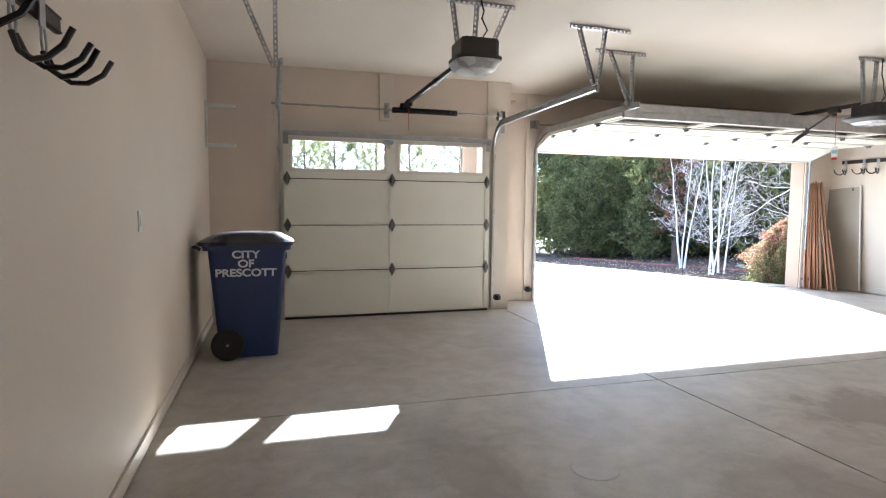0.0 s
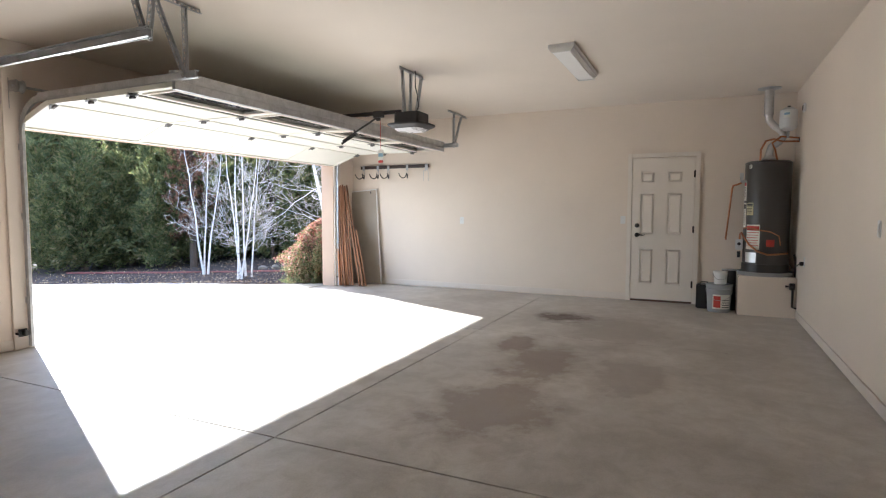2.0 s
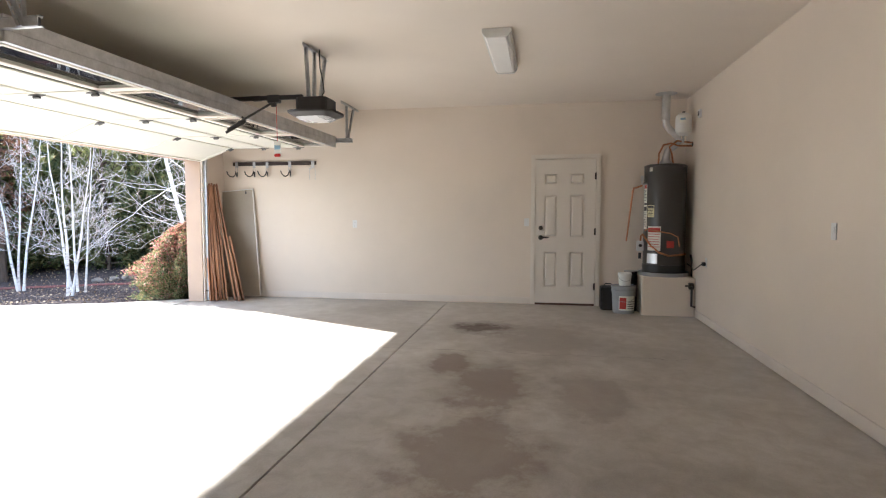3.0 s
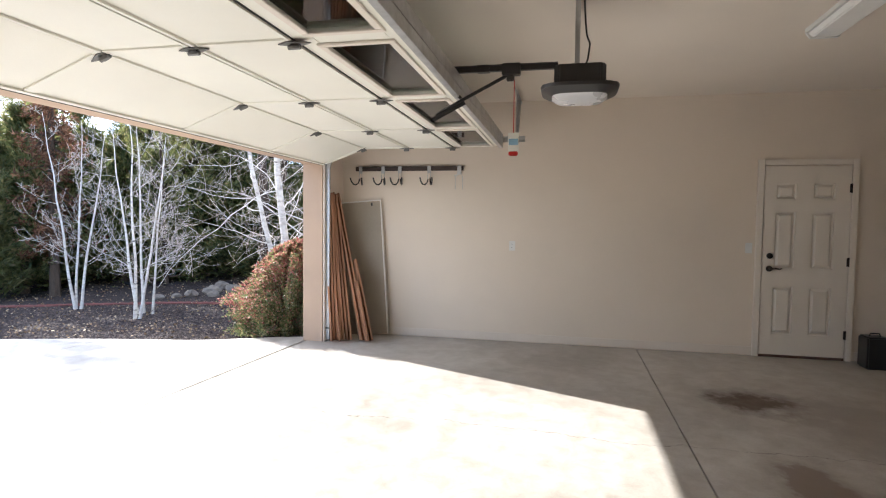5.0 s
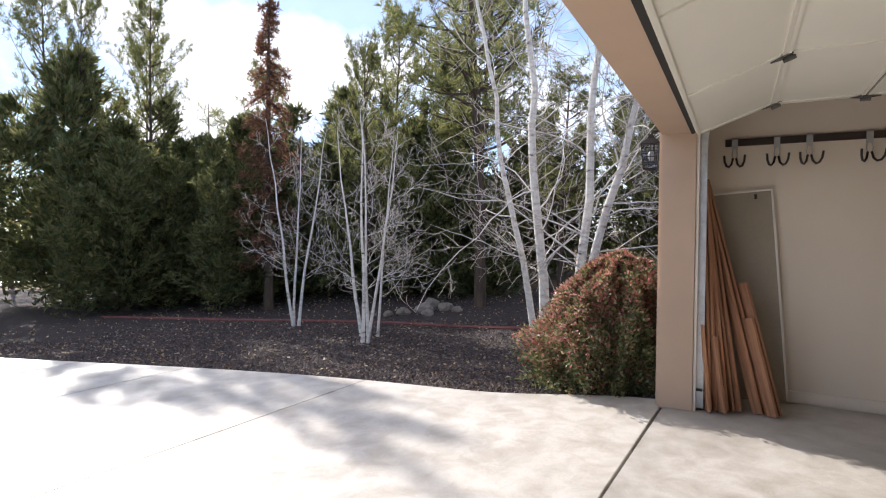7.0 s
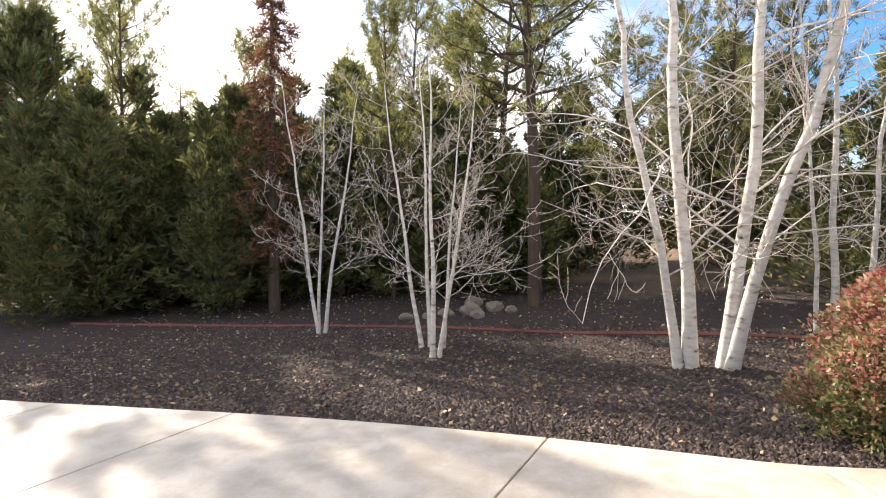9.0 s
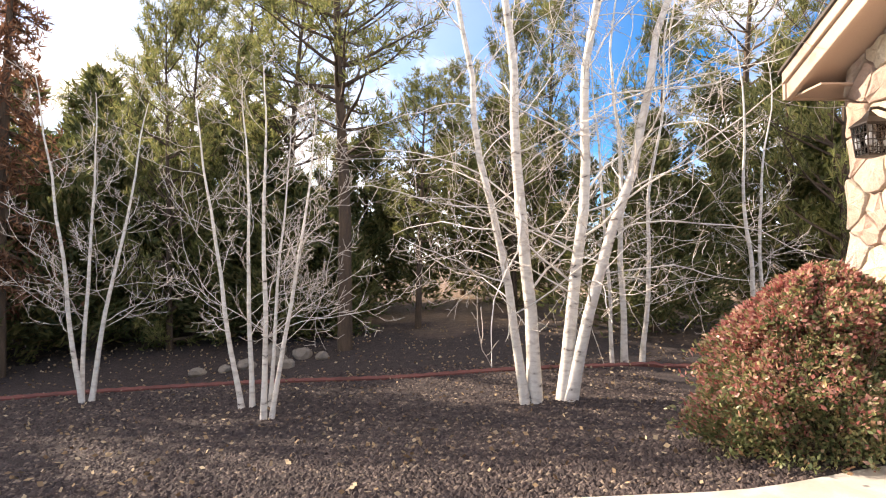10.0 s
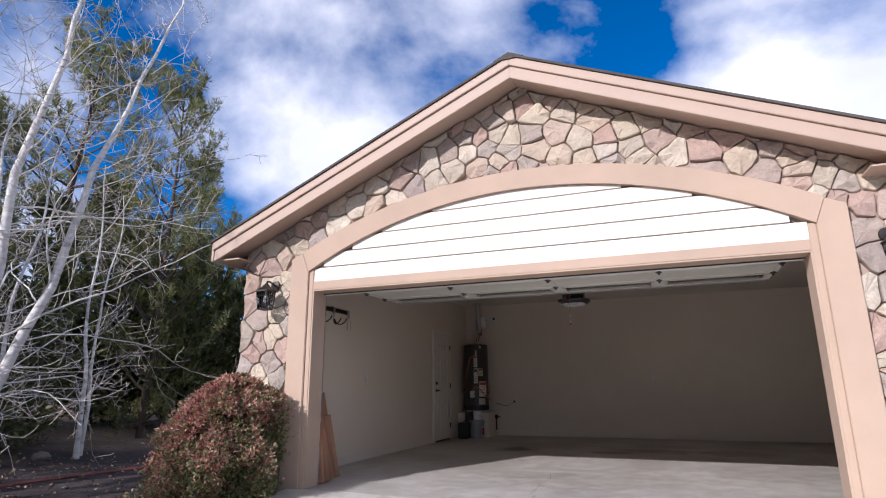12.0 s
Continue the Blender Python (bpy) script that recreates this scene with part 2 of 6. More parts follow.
FLOOR = floor_mat("garage_concrete", (0.41, 0.383, 0.345), (0.61, 0.582, 0.54), [
    (7.95, 3.64, 0.46, 0.42, 0.96, (0.075, 0.040, 0.024)),
    (7.4, 2.9, 1.3, 0.8, 0.34, (0.20, 0.15, 0.11)),
    (6.35, 3.75, 0.62, 0.30, 0.72, (0.15, 0.095, 0.065)),
    (5.75, 3.35, 0.85, 0.45, 0.62, (0.17, 0.115, 0.085)),
    (4.45, 3.35, 0.9, 0.6, 0.6, (0.17, 0.12, 0.09)),
    (5.6, 2.6, 0.8, 0.5, 0.46, (0.20, 0.155, 0.125)),
    (3.0, 2.6, 0.5, 0.9, 0.42, (0.20, 0.16, 0.13)),
    (1.6, 3.3, 0.35, 0.8, 0.42, (0.20, 0.16, 0.13)),
    (8.9, 5.2, 0.5, 0.5, 0.35, (0.22, 0.18, 0.15)),
], 6.82)
PATCH = floor_mat("patch_concrete", (0.50, 0.49, 0.47), (0.58, 0.57, 0.55), [])
DRIVE = floor_mat("driveway_concrete", (0.56, 0.53, 0.48), (0.67, 0.64, 0.59), [])
DARKJ = mat("joint_dirt", (0.10, 0.085, 0.075), 0.95, var=0.2, big=8, grain=90, bump=0.2)


def stone_mat():
    m, n, l, b = node_mat("facade_stone")
    c = n.new("ShaderNodeTexCoord")
    geo = n.new("ShaderNodeNewGeometry")
    info = n.new("ShaderNodeObjectInfo")
    f1 = noise_node(n, l, geo.outputs["Position"], 6, 6, 0.6, 0.5)
    f2 = noise_node(n, l, geo.outputs["Position"], 45, 5, 0.65)
    f3 = noise_node(n, l, geo.outputs["Position"], 14, 6, 0.7, 0.3)
    base = ramp(n, l, info.outputs["Random"], [(0.0, (0.46, 0.31, 0.25)), (0.15, (0.76, 0.66, 0.50)), (0.3, (0.44, 0.37, 0.33)), (0.45, (0.78, 0.70, 0.56)), (0.6, (0.57, 0.40, 0.33)), (0.75, (0.48, 0.42, 0.36)), (0.88, (0.70, 0.60, 0.45)), (1.0, (0.56, 0.42, 0.36))])
    col = mixc(n, l, 0.45, base, ramp(n, l, f1, [(0.3, (0.52, 0.45, 0.42)), (0.7, (1, 1, 1))]), "MULTIPLY")
    col = mixc(n, l, 0.3, col, ramp(n, l, f2, [(0.35, (0.5,) * 3), (0.65, (1, 1, 1))]), "MULTIPLY")
    l.new(col, b.inputs["Base Color"])
    b.inputs["Roughness"].default_value = 0.9
    bump_to(n, l, b, f3, 1.0, 0.03)
    return m


STONE = stone_mat()


def ground_mat():
    m, n, l, b = node_mat("mulch_ground")
    geo = n.new("ShaderNodeNewGeometry")
    vec = geo.outputs["Position"]
    sep = n.new("ShaderNodeSeparateXYZ")
    l.new(vec, sep.inputs[0])
    f1, f2, f3 = noise_node(n, l, vec, 0.5, 5), noise_node(n, l, vec, 9, 5, 0.7), noise_node(n, l, vec, 60, 4, 0.7)
    mulch = ramp(n, l, f2, [(0.3, (0.028, 0.020, 0.020)), (0.6, (0.062, 0.045, 0.042)), (0.75, (0.18, 0.13, 0.11))])
    soil = ramp(n, l, f2, [(0.3, (0.16, 0.105, 0.07)), (0.7, (0.34, 0.235, 0.16))])
    far = mathn(n, l, "ADD", mathn(n, l, "MULTIPLY", mathn(n, l, "SUBTRACT", sep.outputs["X"], 18.0), 0.3), mathn(n, l, "MULTIPLY", mathn(n, l, "SUBTRACT", f1, 0.5), 3.0))
    far = mathn(n, l, "ADD", far, mathn(n, l, "MAXIMUM", mathn(n, l, "MULTIPLY", mathn(n, l, "SUBTRACT", 7.0, sep.outputs["Y"]), 0.28), 0.0))
    k = ramp(n, l, far, [(0.0, (0, 0, 0)), (1.0, (1, 1, 1))])
    col = mixc(n, l, k, mulch, soil)
    col = mixc(n, l, 0.4, col, ramp(n, l, f3, [(0.3, (0.4,) * 3), (0.7, (1, 1, 1))]), "MULTIPLY")
    l.new(col, b.inputs["Base Color"])
    b.inputs["Roughness"].default_value = 0.95
    bump_to(n, l, b, f3, 0.7, 0.03)
    return m


GROUND = ground_mat()


def island_mat(name, stops, rough=0.8, trans=0.0):
    """Loose small pieces: each takes its own tone."""
    m, n, l, b = node_mat(name)
    geo = n.new("ShaderNodeNewGeometry")
    col = ramp(n, l, geo.outputs["Random Per Island"], stops)
    f = noise_node(n, l, geo.outputs["Position"], 2.2, 4)
    col = mixc(n, l, 0.5, col, ramp(n, l, f, [(0.3, (0.55,) * 3), (0.7, (1, 1, 1))]), "MULTIPLY")
    l.new(col, b.inputs["Base Color"])
    b.inputs["Roughness"].default_value = rough
    if trans:
        tl, mx = n.new("ShaderNodeBsdfTranslucent"), n.new("ShaderNodeMixShader")
        l.new(col, tl.inputs["Color"])
        mx.inputs[0].default_value = trans
        l.new(b.outputs[0], mx.inputs[1])
        l.new(tl.outputs[0], mx.inputs[2])
        l.new(mx.outputs[0], n["Material Output"].inputs["Surface"])
    return m


GRAVEL = island_mat("gravel_chips", [(0.0, (0.026, 0.019, 0.019)), (0.5, (0.062, 0.045, 0.043)), (0.88, (0.12, 0.09, 0.08)), (1.0, (0.28, 0.22, 0.165))], 0.9)
LEAFLIT = island_mat("fallen_leaves", [(0.0, (0.16, 0.10, 0.055)), (0.6, (0.36, 0.25, 0.14)), (1.0, (0.55, 0.45, 0.30))], 0.8)
JUNIPER = island_mat("juniper_leaf", [(0.0, (0.085, 0.11, 0.045)), (0.5, (0.17, 0.19, 0.075)), (0.85, (0.26, 0.26, 0.10)), (1.0, (0.30, 0.24, 0.12))], 0.6, 0.55)
PINE = island_mat("pine_needle", [(0.0, (0.13, 0.155, 0.055)), (0.5, (0.25, 0.27, 0.095)), (0.9, (0.37, 0.36, 0.14)), (1.0, (0.40, 0.32, 0.16))], 0.6, 0.55)
DEADLEAF = island_mat("dead_needle", [(0.0, (0.13, 0.06, 0.035)), (0.6, (0.27, 0.13, 0.075)), (1.0, (0.42, 0.24, 0.15))], 0.8, 0.4)
REDLEAF = island_mat("red_leaf", [(0.0, (0.27, 0.08, 0.075)), (0.35, (0.48, 0.18, 0.155)), (0.7, (0.68, 0.40, 0.34)), (0.85, (0.55, 0.44, 0.25)), (1.0, (0.28, 0.30, 0.11))], 0.45, 0.35)
GREENLEAF = island_mat("green_leaf", [(0.0, (0.085, 0.12, 0.05)), (0.5, (0.19, 0.22, 0.095)), (0.85, (0.35, 0.33, 0.16)), (1.0, (0.46, 0.22, 0.15))], 0.45, 0.35)
HINGEM = mat("hinge_steel", (0.17, 0.17, 0.165), 0.5, 0.6, var=0.2, big=9, grain=60, bump=0.05)
BARK = mat("dark_bark", (0.10, 0.07, 0.05), 0.95, var=0.35, big=5, grain=40, bump=0.6, stretch=(3, 3, 0.7))


def birch_mat():
    m, n, l, b = node_mat("birch_bark")
    geo = n.new("ShaderNodeNewGeometry")
    mpn = n.new("ShaderNodeMapping")
    mpn.inputs["Scale"].default_value = (1, 1, 3.0)
    l.new(geo.outputs["Position"], mpn.inputs["Vector"])
    f1, f2 = noise_node(n, l, mpn.outputs["Vector"], 5.5, 5, 0.6), noise_node(n, l, geo.outputs["Position"], 30, 4)
    col = ramp(n, l, f1, [(0.30, (0.07, 0.06, 0.055)), (0.36, (0.52, 0.48, 0.44)), (0.5, (0.72, 0.69, 0.64)), (0.8, (0.80, 0.78, 0.74))])
    col = mixc(n, l, 0.3, col, ramp(n, l, f2, [(0.3, (0.6,) * 3), (0.7, (1, 1, 1))]), "MULTIPLY")
    l.new(col, b.inputs["Base Color"])
    b.inputs["Roughness"].default_value = 0.75
    bump_to(n, l, b, f2, 0.25, 0.01)
    return m


BIRCH = birch_mat()
TWIG = mat("birch_twig", (0.60, 0.54, 0.48), 0.8, var=0.25, big=3, grain=40, bump=0.0)


# ---- building blocks ----
class Geo:
    """Collects plain geometry before it becomes one mesh."""

    def __init__(self):
        self.v, self.f = [], []

    def add(self, verts, faces, m=None):
        k = len(self.v)
        self.v += [tuple(m @ Vector(p)) if m is not None else tuple(p) for p in verts]
        self.f += [tuple(i + k for i in f) for f in faces]
        return self

    def box(self, x0, x1, y0, y1, z0, z1, m=None):
        vs = [(x, y, z) for z in (z0, z1) for y in (y0, y1) for x in (x0, x1)]
        return self.add(vs, [(0, 2, 3, 1), (4, 5, 7, 6), (0, 1, 5, 4), (2, 6, 7, 3), (0, 4, 6, 2), (1, 3, 7, 5)], m)

    def prism(self, poly, d0, d1, axis="z", m=None):
        put = {"z": lambda a, b, d: (a, b, d), "y": lambda a, b, d: (a, d, b), "x": lambda a, b, d: (d, a, b)}[axis]
        k = len(poly)
        vs = [put(a, b, d0) for a, b in poly] + [put(a, b, d1) for a, b in poly]
        fs = [tuple(range(k - 1, -1, -1)), tuple(range(k, 2 * k))] + [(i, (i + 1) % k, k + (i + 1) % k, k + i) for i in range(k)]
        return self.add(vs, fs, m)

    def lathe(self, prof, n=24, m=None):
        vs, fs = [], []
        for r, z in prof:
            vs += [(r * math.cos(2 * math.pi * i / n), r * math.sin(2 * math.pi * i / n), z) for i in range(n)]
        for j in range(len(prof) - 1):
            fs += [(j * n + i, j * n + (i + 1) % n, (j + 1) * n + (i + 1) % n, (j + 1) * n + i) for i in range(n)]
        fs += [tuple(range(n - 1, -1, -1)), tuple(range((len(prof) - 1) * n, len(prof) * n))]
        return self.add(vs, fs, m)

    def tube(self, pts, r, n=8, m=None):
        pts = [Vector(p) for p in pts]
        rs = r if isinstance(r, (list, tuple)) else [r] * len(pts)
        vs, fs, side = [], [], None
        for i, p in enumerate(pts):
            d = (pts[min(i + 1, len(pts) - 1)] - pts[max(i - 1, 0)]).normalized()
            if side is None or abs(side.dot(d)) > 0.95:
                side = d.orthogonal().normalized()
            side = (side - d * side.dot(d)).normalized()
            up = d.cross(side)
            vs += [tuple(p + (side * math.cos(2 * math.pi * a / n) + up * math.sin(2 * math.pi * a / n)) * rs[i]) for a in range(n)]
        for j in range(len(pts) - 1):
            fs += [(j * n + a, j * n + (a + 1) % n, (j + 1) * n + (a + 1) % n, (j + 1) * n + a) for a in range(n)]
        fs += [tuple(range(n - 1, -1, -1)), tuple(range((len(pts) - 1) * n, len(pts) * n))]
        return self.add(vs, fs, m)


def mesh_of(name, geo, material, smooth=False, bevel=0.0, fix=True):
    me = bpy.data.meshes.new(name)
    me.from_pydata(geo.v, [], geo.f)
    if bevel or fix:
        bm = bmesh.new()
        bm.from_mesh(me)
        if fix:
            bmesh.ops.recalc_face_normals(bm, faces=bm.faces)
        if bevel:
            edges = [e for e in bm.edges if len(e.link_faces) == 2 and e.calc_face_angle(0) > 0.5]
            bmesh.ops.bevel(bm, geom=edges, offset=bevel, segments=2, affect="EDGES", clamp_overlap=True)
        bm.to_mesh(me)
        bm.free()
    if smooth:
        me.polygons.foreach_set("use_smooth", [True] * len(me.polygons))
        me.set_sharp_from_angle(angle=radians(40))
    me.materials.append(material)
    return me


def part(name, geo, material, parent=None, label="", smooth=False, bevel=0.0, fix=True, kind=""):
    ob = new(name, mesh_of(name, geo, material, smooth, bevel, fix))
    if parent is not None:
        ob.parent = parent
    return tagged(ob, label=label, kind=kind)


def thing(name, at, label, category, group="", rz=0.0):
    ob = new(name)
    ob.empty_display_size = 0.1
    ob.matrix_basis = pose(*at, 0, 0, rz)
    return tagged(ob, label, category, group)


def structure(name, geo, material, label, category="", bevel=0.0, smooth=False):
    ob = part(name, geo, material, None, label, smooth, bevel)
    return tagged(ob, category=category or name.split("_")[0], kind="structure")


def G():
    return Geo()


# ---- garage shell ----
XL, XR, YB, YR, ZC = -0.05, 9.74, 1.0, -0.7, 2.9      # left, right, back, recess back, ceiling
YS, YD, XP = 7.43, 7.98, 3.55                         # inner faces of the two front walls, the step between them
DL, DR, DH = 4.2, 9.12, 2.13                          # wide opening
SL, SR, SH = 0.77, 3.22, 2.15                         # single opening

floor = structure("floor", G().box(-0.3, 10.1, -0.9, 8.19, -0.35, -0.02), DARKJ, "garage floor slab base with dark joints", "floor")
XJ, YJ, gap = 3.48, 4.33, 0.004
for x0, x1, y0, y1 in ((-0.12, XJ - gap, -0.7, YJ - gap), (XJ + gap, 9.74, 1.0, YJ - gap), 
                       (-0.12, XJ - gap, YJ + gap, 7.66)):
    if y1 - y0 > 0.01:
        part("slab", G().box(x0, x1, y0, y1, -0.1, 0.0), FLOOR, floor, "trowelled grey concrete slab with oil stains", bevel=0.003)
front = [(XJ + gap, YJ + gap), (9.74, YJ + gap), (9.74, 7.98), (DR, 7.98), (DR, 8.19), (DL, 8.445), (DL, 7.98), (XJ + gap, 7.98)]
part("slab", G().prism(front, -0.1, 0.0, "z"), FLOOR, floor, "trowelled grey concrete slab at the wide opening", bevel=0.003)
part("patch", G().lathe([(0.0, 0.0), (0.125, 0.0), (0.118, 0.004), (0.0, 0.0045)], 20, Matrix.Translation((2.18, 3.15, 0.0))), PATCH, floor, "pale round filler patch")

structure("wall_left", G().box(-0.3, XL, -0.9, YS, -0.1, 3.1), WALL, "long beige painted plaster wall", "wall")
structure("wall_right", G().box(XR, 10.06, 0.8, 8.13, -0.1, 3.1), WALL, "beige painted plaster wall with the entry door", "wall")
structure("wall_back", G().box(2.2, XR, 0.8, YB, -0.1, 3.1), WALL, "plain beige painted back wall", "wall")
structure("wall_recess", G().box(XL, 2.4, -0.9, YR, -0.1, 3.1).box(2.2, 2.4, YR, 0.8, -0.1, 3.1), WALL, "beige painted wall of the deeper bay", "wall")
ws = G().box(-0.3, SL, YS, 7.66, -0.1, 3.1).box(SR, XP, YS, 7.66, -0.1, 3.1).box(SL, SR, YS, 7.66, SH, 3.1)
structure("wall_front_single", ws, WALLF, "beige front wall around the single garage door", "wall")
wd = G().box(XP - 0.2, DL, YD, 8.13, -0.1, 3.1).box(DR, XR, YD, 8.13, -0.1, 3.1).box(DL, DR, YD, 8.13, DH, 3.1).box(XP - 0.2, XP, 7.66, YD, -0.1, 3.1)
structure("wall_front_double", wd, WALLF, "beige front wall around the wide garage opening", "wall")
structure("ceiling", G().box(-0.3, 10.06, -0.9, 8.13, ZC, 3.0), CEIL, "smooth painted garage ceiling", "ceiling")

# boards round the doors, proud of the wall
tr = G()
tr.box(0.56, SL, YS - 0.022, YS - 0.002, 0.0, 2.34)
tr.box(SR, XP - 0.045, YS - 0.024, YS - 0.002, 0.06, ZC - 0.003)
tr.box(SL, SR, YS - 0.020, YS - 0.002, SH + 0.005, 2.34)
structure("trim_single", tr, TRIMP, "painted boards around the single garage door", "trim", bevel=0.003)
structure("trim_centre", G().box(1.85, 2.02, YS - 0.03, YS - 0.002, 2.345, ZC - 0.003), TRIMP, "painted centre bearing board above the door", "trim", bevel=0.003)
tr = G().box(4.02, DL, YD - 0.024, YD - 0.002, 0.0, ZC - 0.003).box(DR, 9.30, YD - 0.024, YD - 0.002, 0.0, ZC - 0.003)
structure("trim_double", tr, TRIMP, "painted boards beside the wide garage opening", "trim", bevel=0.003)
for nm, b in (("baseboard_left", (XL, XL + 0.014, YR, 7.40, 0.012, 0.10)), ("baseboard_back", (2.25, 9.05, YB, YB + 0.014, 0.012, 0.10)),
              ("baseboard_right", (XR - 0.014, XR, 3.09, 7.97, 0.012, 0.10)), ("baseboard_pier", (XP, 4.02, YD - 0.014, YD, 0.012, 0.10)),
              ("baseboard_door", (XR - 0.014, XR, 1.95, 2.13, 0.012, 0.10))):
    structure(nm, G().box(*b), TRIMP, "painted beige baseboard along the wall", "baseboard", bevel=0.003)

# ---- facade ----
YF, YM = 8.255, 8.13                                  # face of the stucco bands, back of the stone skin
AX, AR, AZ = 6.65, 5.12, 3.02                        # arch centre line, radius, crown


def arch_z(x, r=AR, top=AZ):
    return top - (r - math.sqrt(max(r * r - (x - AX) ** 2, 0)))


gz0, gslope, gapex = 4.19, 0.44, 6.66
gable = [(3.15, -0.5), (DL, -0.5), (DL, DH), (DR, DH), (DR, -0.5), (10.1, -0.5), (10.1, gz0 - gslope * (10.1 - gapex)), (gapex, gz0), (3.15, gz0 - gslope * (gapex - 3.15))]
facade = structure("wall_facade", G().prism(gable, YM, YM + 0.035, "y").box(10.06, 10.1, 0.5, YM, -0.5, 2.62), MORTAR, "gable front of irregular tan and grey field stone", "wall")

# arched surround: outer band, inner band, head and jambs
segs = 28
xs = [DL - 0.06 + (DR - DL + 0.12) * i / segs for i in range(segs + 1)]
lo = [(x, arch_z(x)) for x in xs]
hi = [(x + (x - AX) * 0.035, arch_z(x, AR + 0.17, AZ + 0.17) + 0.03) for x in xs]
band = G()
for i in range(segs):
    band.prism([lo[i], lo[i + 1], hi[i + 1], hi[i]], YM, YF, "y")
surround = structure("trim_arch", band, STUCCO, "pinkish stucco arch band over the wide opening", "trim")
zj = arch_z(xs[-1]) + 0.02
jm = G()
for s, x in ((1, DR), (-1, DL)):
    jm.prism([(x + s * 0.06, -0.3), (x + s * 0.30, -0.3), (x + s * 0.30, zj + 0.14), (hi[-1][0] if s > 0 else hi[0][0], hi[-1][1]), (x + s * 0.06, zj - 0.02)], YM, YF - 0.003, "y")
structure("trim_jamb_band", jm, STUCCO, "pinkish stucco jamb bands", "trim", bevel=0.006)
rv = G().box(DR, DR + 0.06, YM, YF - 0.025, -0.3, zj).box(DL - 0.06, DL, YM, YF - 0.025, -0.3, zj)
rv.box(DL, DR, YM, YF - 0.025, DH, DH + 0.10)
structure("trim_reveal", rv, STUCCO, "inner stucco reveal of the wide opening", "trim", bevel=0.006)
rj = G().box(DR - 0.012, DR, YD, YF - 0.03, 0.002, DH).box(DL, DL + 0.012, YD, YF - 0.03, 0.002, DH).box(DL + 0.012, DR - 0.012, YD, YF - 0.03, DH - 0.012, DH)
structure("trim_frame", rj, STUCCO, "painted timber frame lining the opening", "trim")
# lap siding under the arch
sid = structure("siding", G().prism([(DL, DH + 0.1)] + [(DR, DH + 0.1)] + [(x, arch_z(x) - 0.004) for x in reversed(xs[1:-1])], YM + 0.036, YM + 0.05, "y"), DARKJ, "lap siding panel under the arch", "siding")
rows = [DH + 0.10, 2.40, 2.57, 2.74, 2.905, 3.03]
for z0, z1 in zip(rows, rows[1:]):
    z1 -= 0.014
    top = [(x, min(z1, arch_z(x) - 0.003)) for x in [DL + (DR - DL) * i / 40 for i in range(41)] if arch_z(x) - 0.003 > z0 + 0.005]
    if len(top) > 2:
        poly = [(top[0][0], z0), (top[-1][0], z0)] + top[::-1]
        part("siding_board", G().prism(poly, YM + 0.05, YM + 0.085, "y"), SIDING, sid)

# roof over the gable: decking, shingles, double fascia, soffit
YE, YW = 8.51, 3.0


def rake(side, d0, d1, y0, y1, x_out):
    """A slab that follows the slope, between two depths below the ridge line."""
    z = lambda x, d: 4.41 - d - gslope * abs(x - gapex)
    xe = gapex + side * x_out
    return G().prism([(gapex, z(gapex, d1)), (xe, z(xe, d1)), (xe, z(xe, d0)), (gapex, z(gapex, d0))], y0, y1, "y")


roof = structure("roof_gable", G().prism([(gapex - 0.16, 4.35), (gapex + 0.16, 4.35), (gapex, 4.425)], YW, YE + 0.028, "y"), SHINGLE, "low gable roof with dark shingles", "roof")
for s, out, YW in ((1, 0.0, 3.0), (-1, -0.45, 7.72)):
    part("shingle_slope", rake(s, 0.0, 0.025, YW, YE + 0.03, 3.75 + out), SHINGLE, roof, "dark weathered asphalt shingles")
    part("upper_fascia", rake(s, 0.027, 0.125, YE - 0.03, YE + 0.012, 3.72 + out), FASCIA, roof, bevel=0.004)
    part("lower_fascia", rake(s, 0.128, 0.262, YE - 0.06, YE - 0.012, 3.70 + out), FASCIA, roof, bevel=0.004)
    part("soffit", rake(s, 0.20, 0.215, 7.9, YE - 0.06, 3.68 + out), FASCIA, roof)
    part("roof_deck", rake(s, 0.03, 0.06, YW, YE - 0.062, 3.70 + out), FASCIA, roof)
    xe = gapex + s * (3.70 + out)
    part("eave_fascia", G().box(min(xe, xe + s * 0.03), max(xe, xe + s * 0.03), YW, YE, 4.41 - gslope * (3.7 + out) - 0.26, 4.41 - gslope * (3.7 + out) - 0.03), FASCIA, roof)
    part("eave_soffit", G().box(min(xe, gapex + s * (3.36 + out)), max(xe, gapex + s * (3.36 + out)), YW, YE - 0.06, 4.41 - gslope * (3.7 + out) - 0.25, 4.41 - gslope * (3.7 + out) - 0.235), FASCIA, roof)
structure("roof_main", G().prism([(8.0, 3.02), (8.0, 3.10), (-2.0, 5.5), (-2.0, 5.4)], -1.0, 2.9, "x"), SHINGLE, "main house roof over the single bay", "roof")
oe = G().box(-0.6, SL, 7.66, 7.70, -0.6, 2.75).box(SR, 3.25, 7.66, 7.70, -0.6, 2.75).box(SL, SR, 7.66, 7.70, SH, 2.75).box(-0.6, -0.3, -2, 7.66, -0.6, 4.0)
structure("wall_end", oe, MORTAR, "outer wall of the single bay", "wall")


# ---- outdoors: ground and paving ----
def smooth(a, b, x):
    t = min(1.0, max(0.0, (x - a) / (b - a)))
    return t * t * (3 - 2 * t)


def drive_z(y):
    return -0.045 * (y - 8.30)


def edge_x(y):
    return 9.32 - 0.30 * smooth(8.3, 9.8, y) - 0.9 * smooth(10.5, 19.0, y)


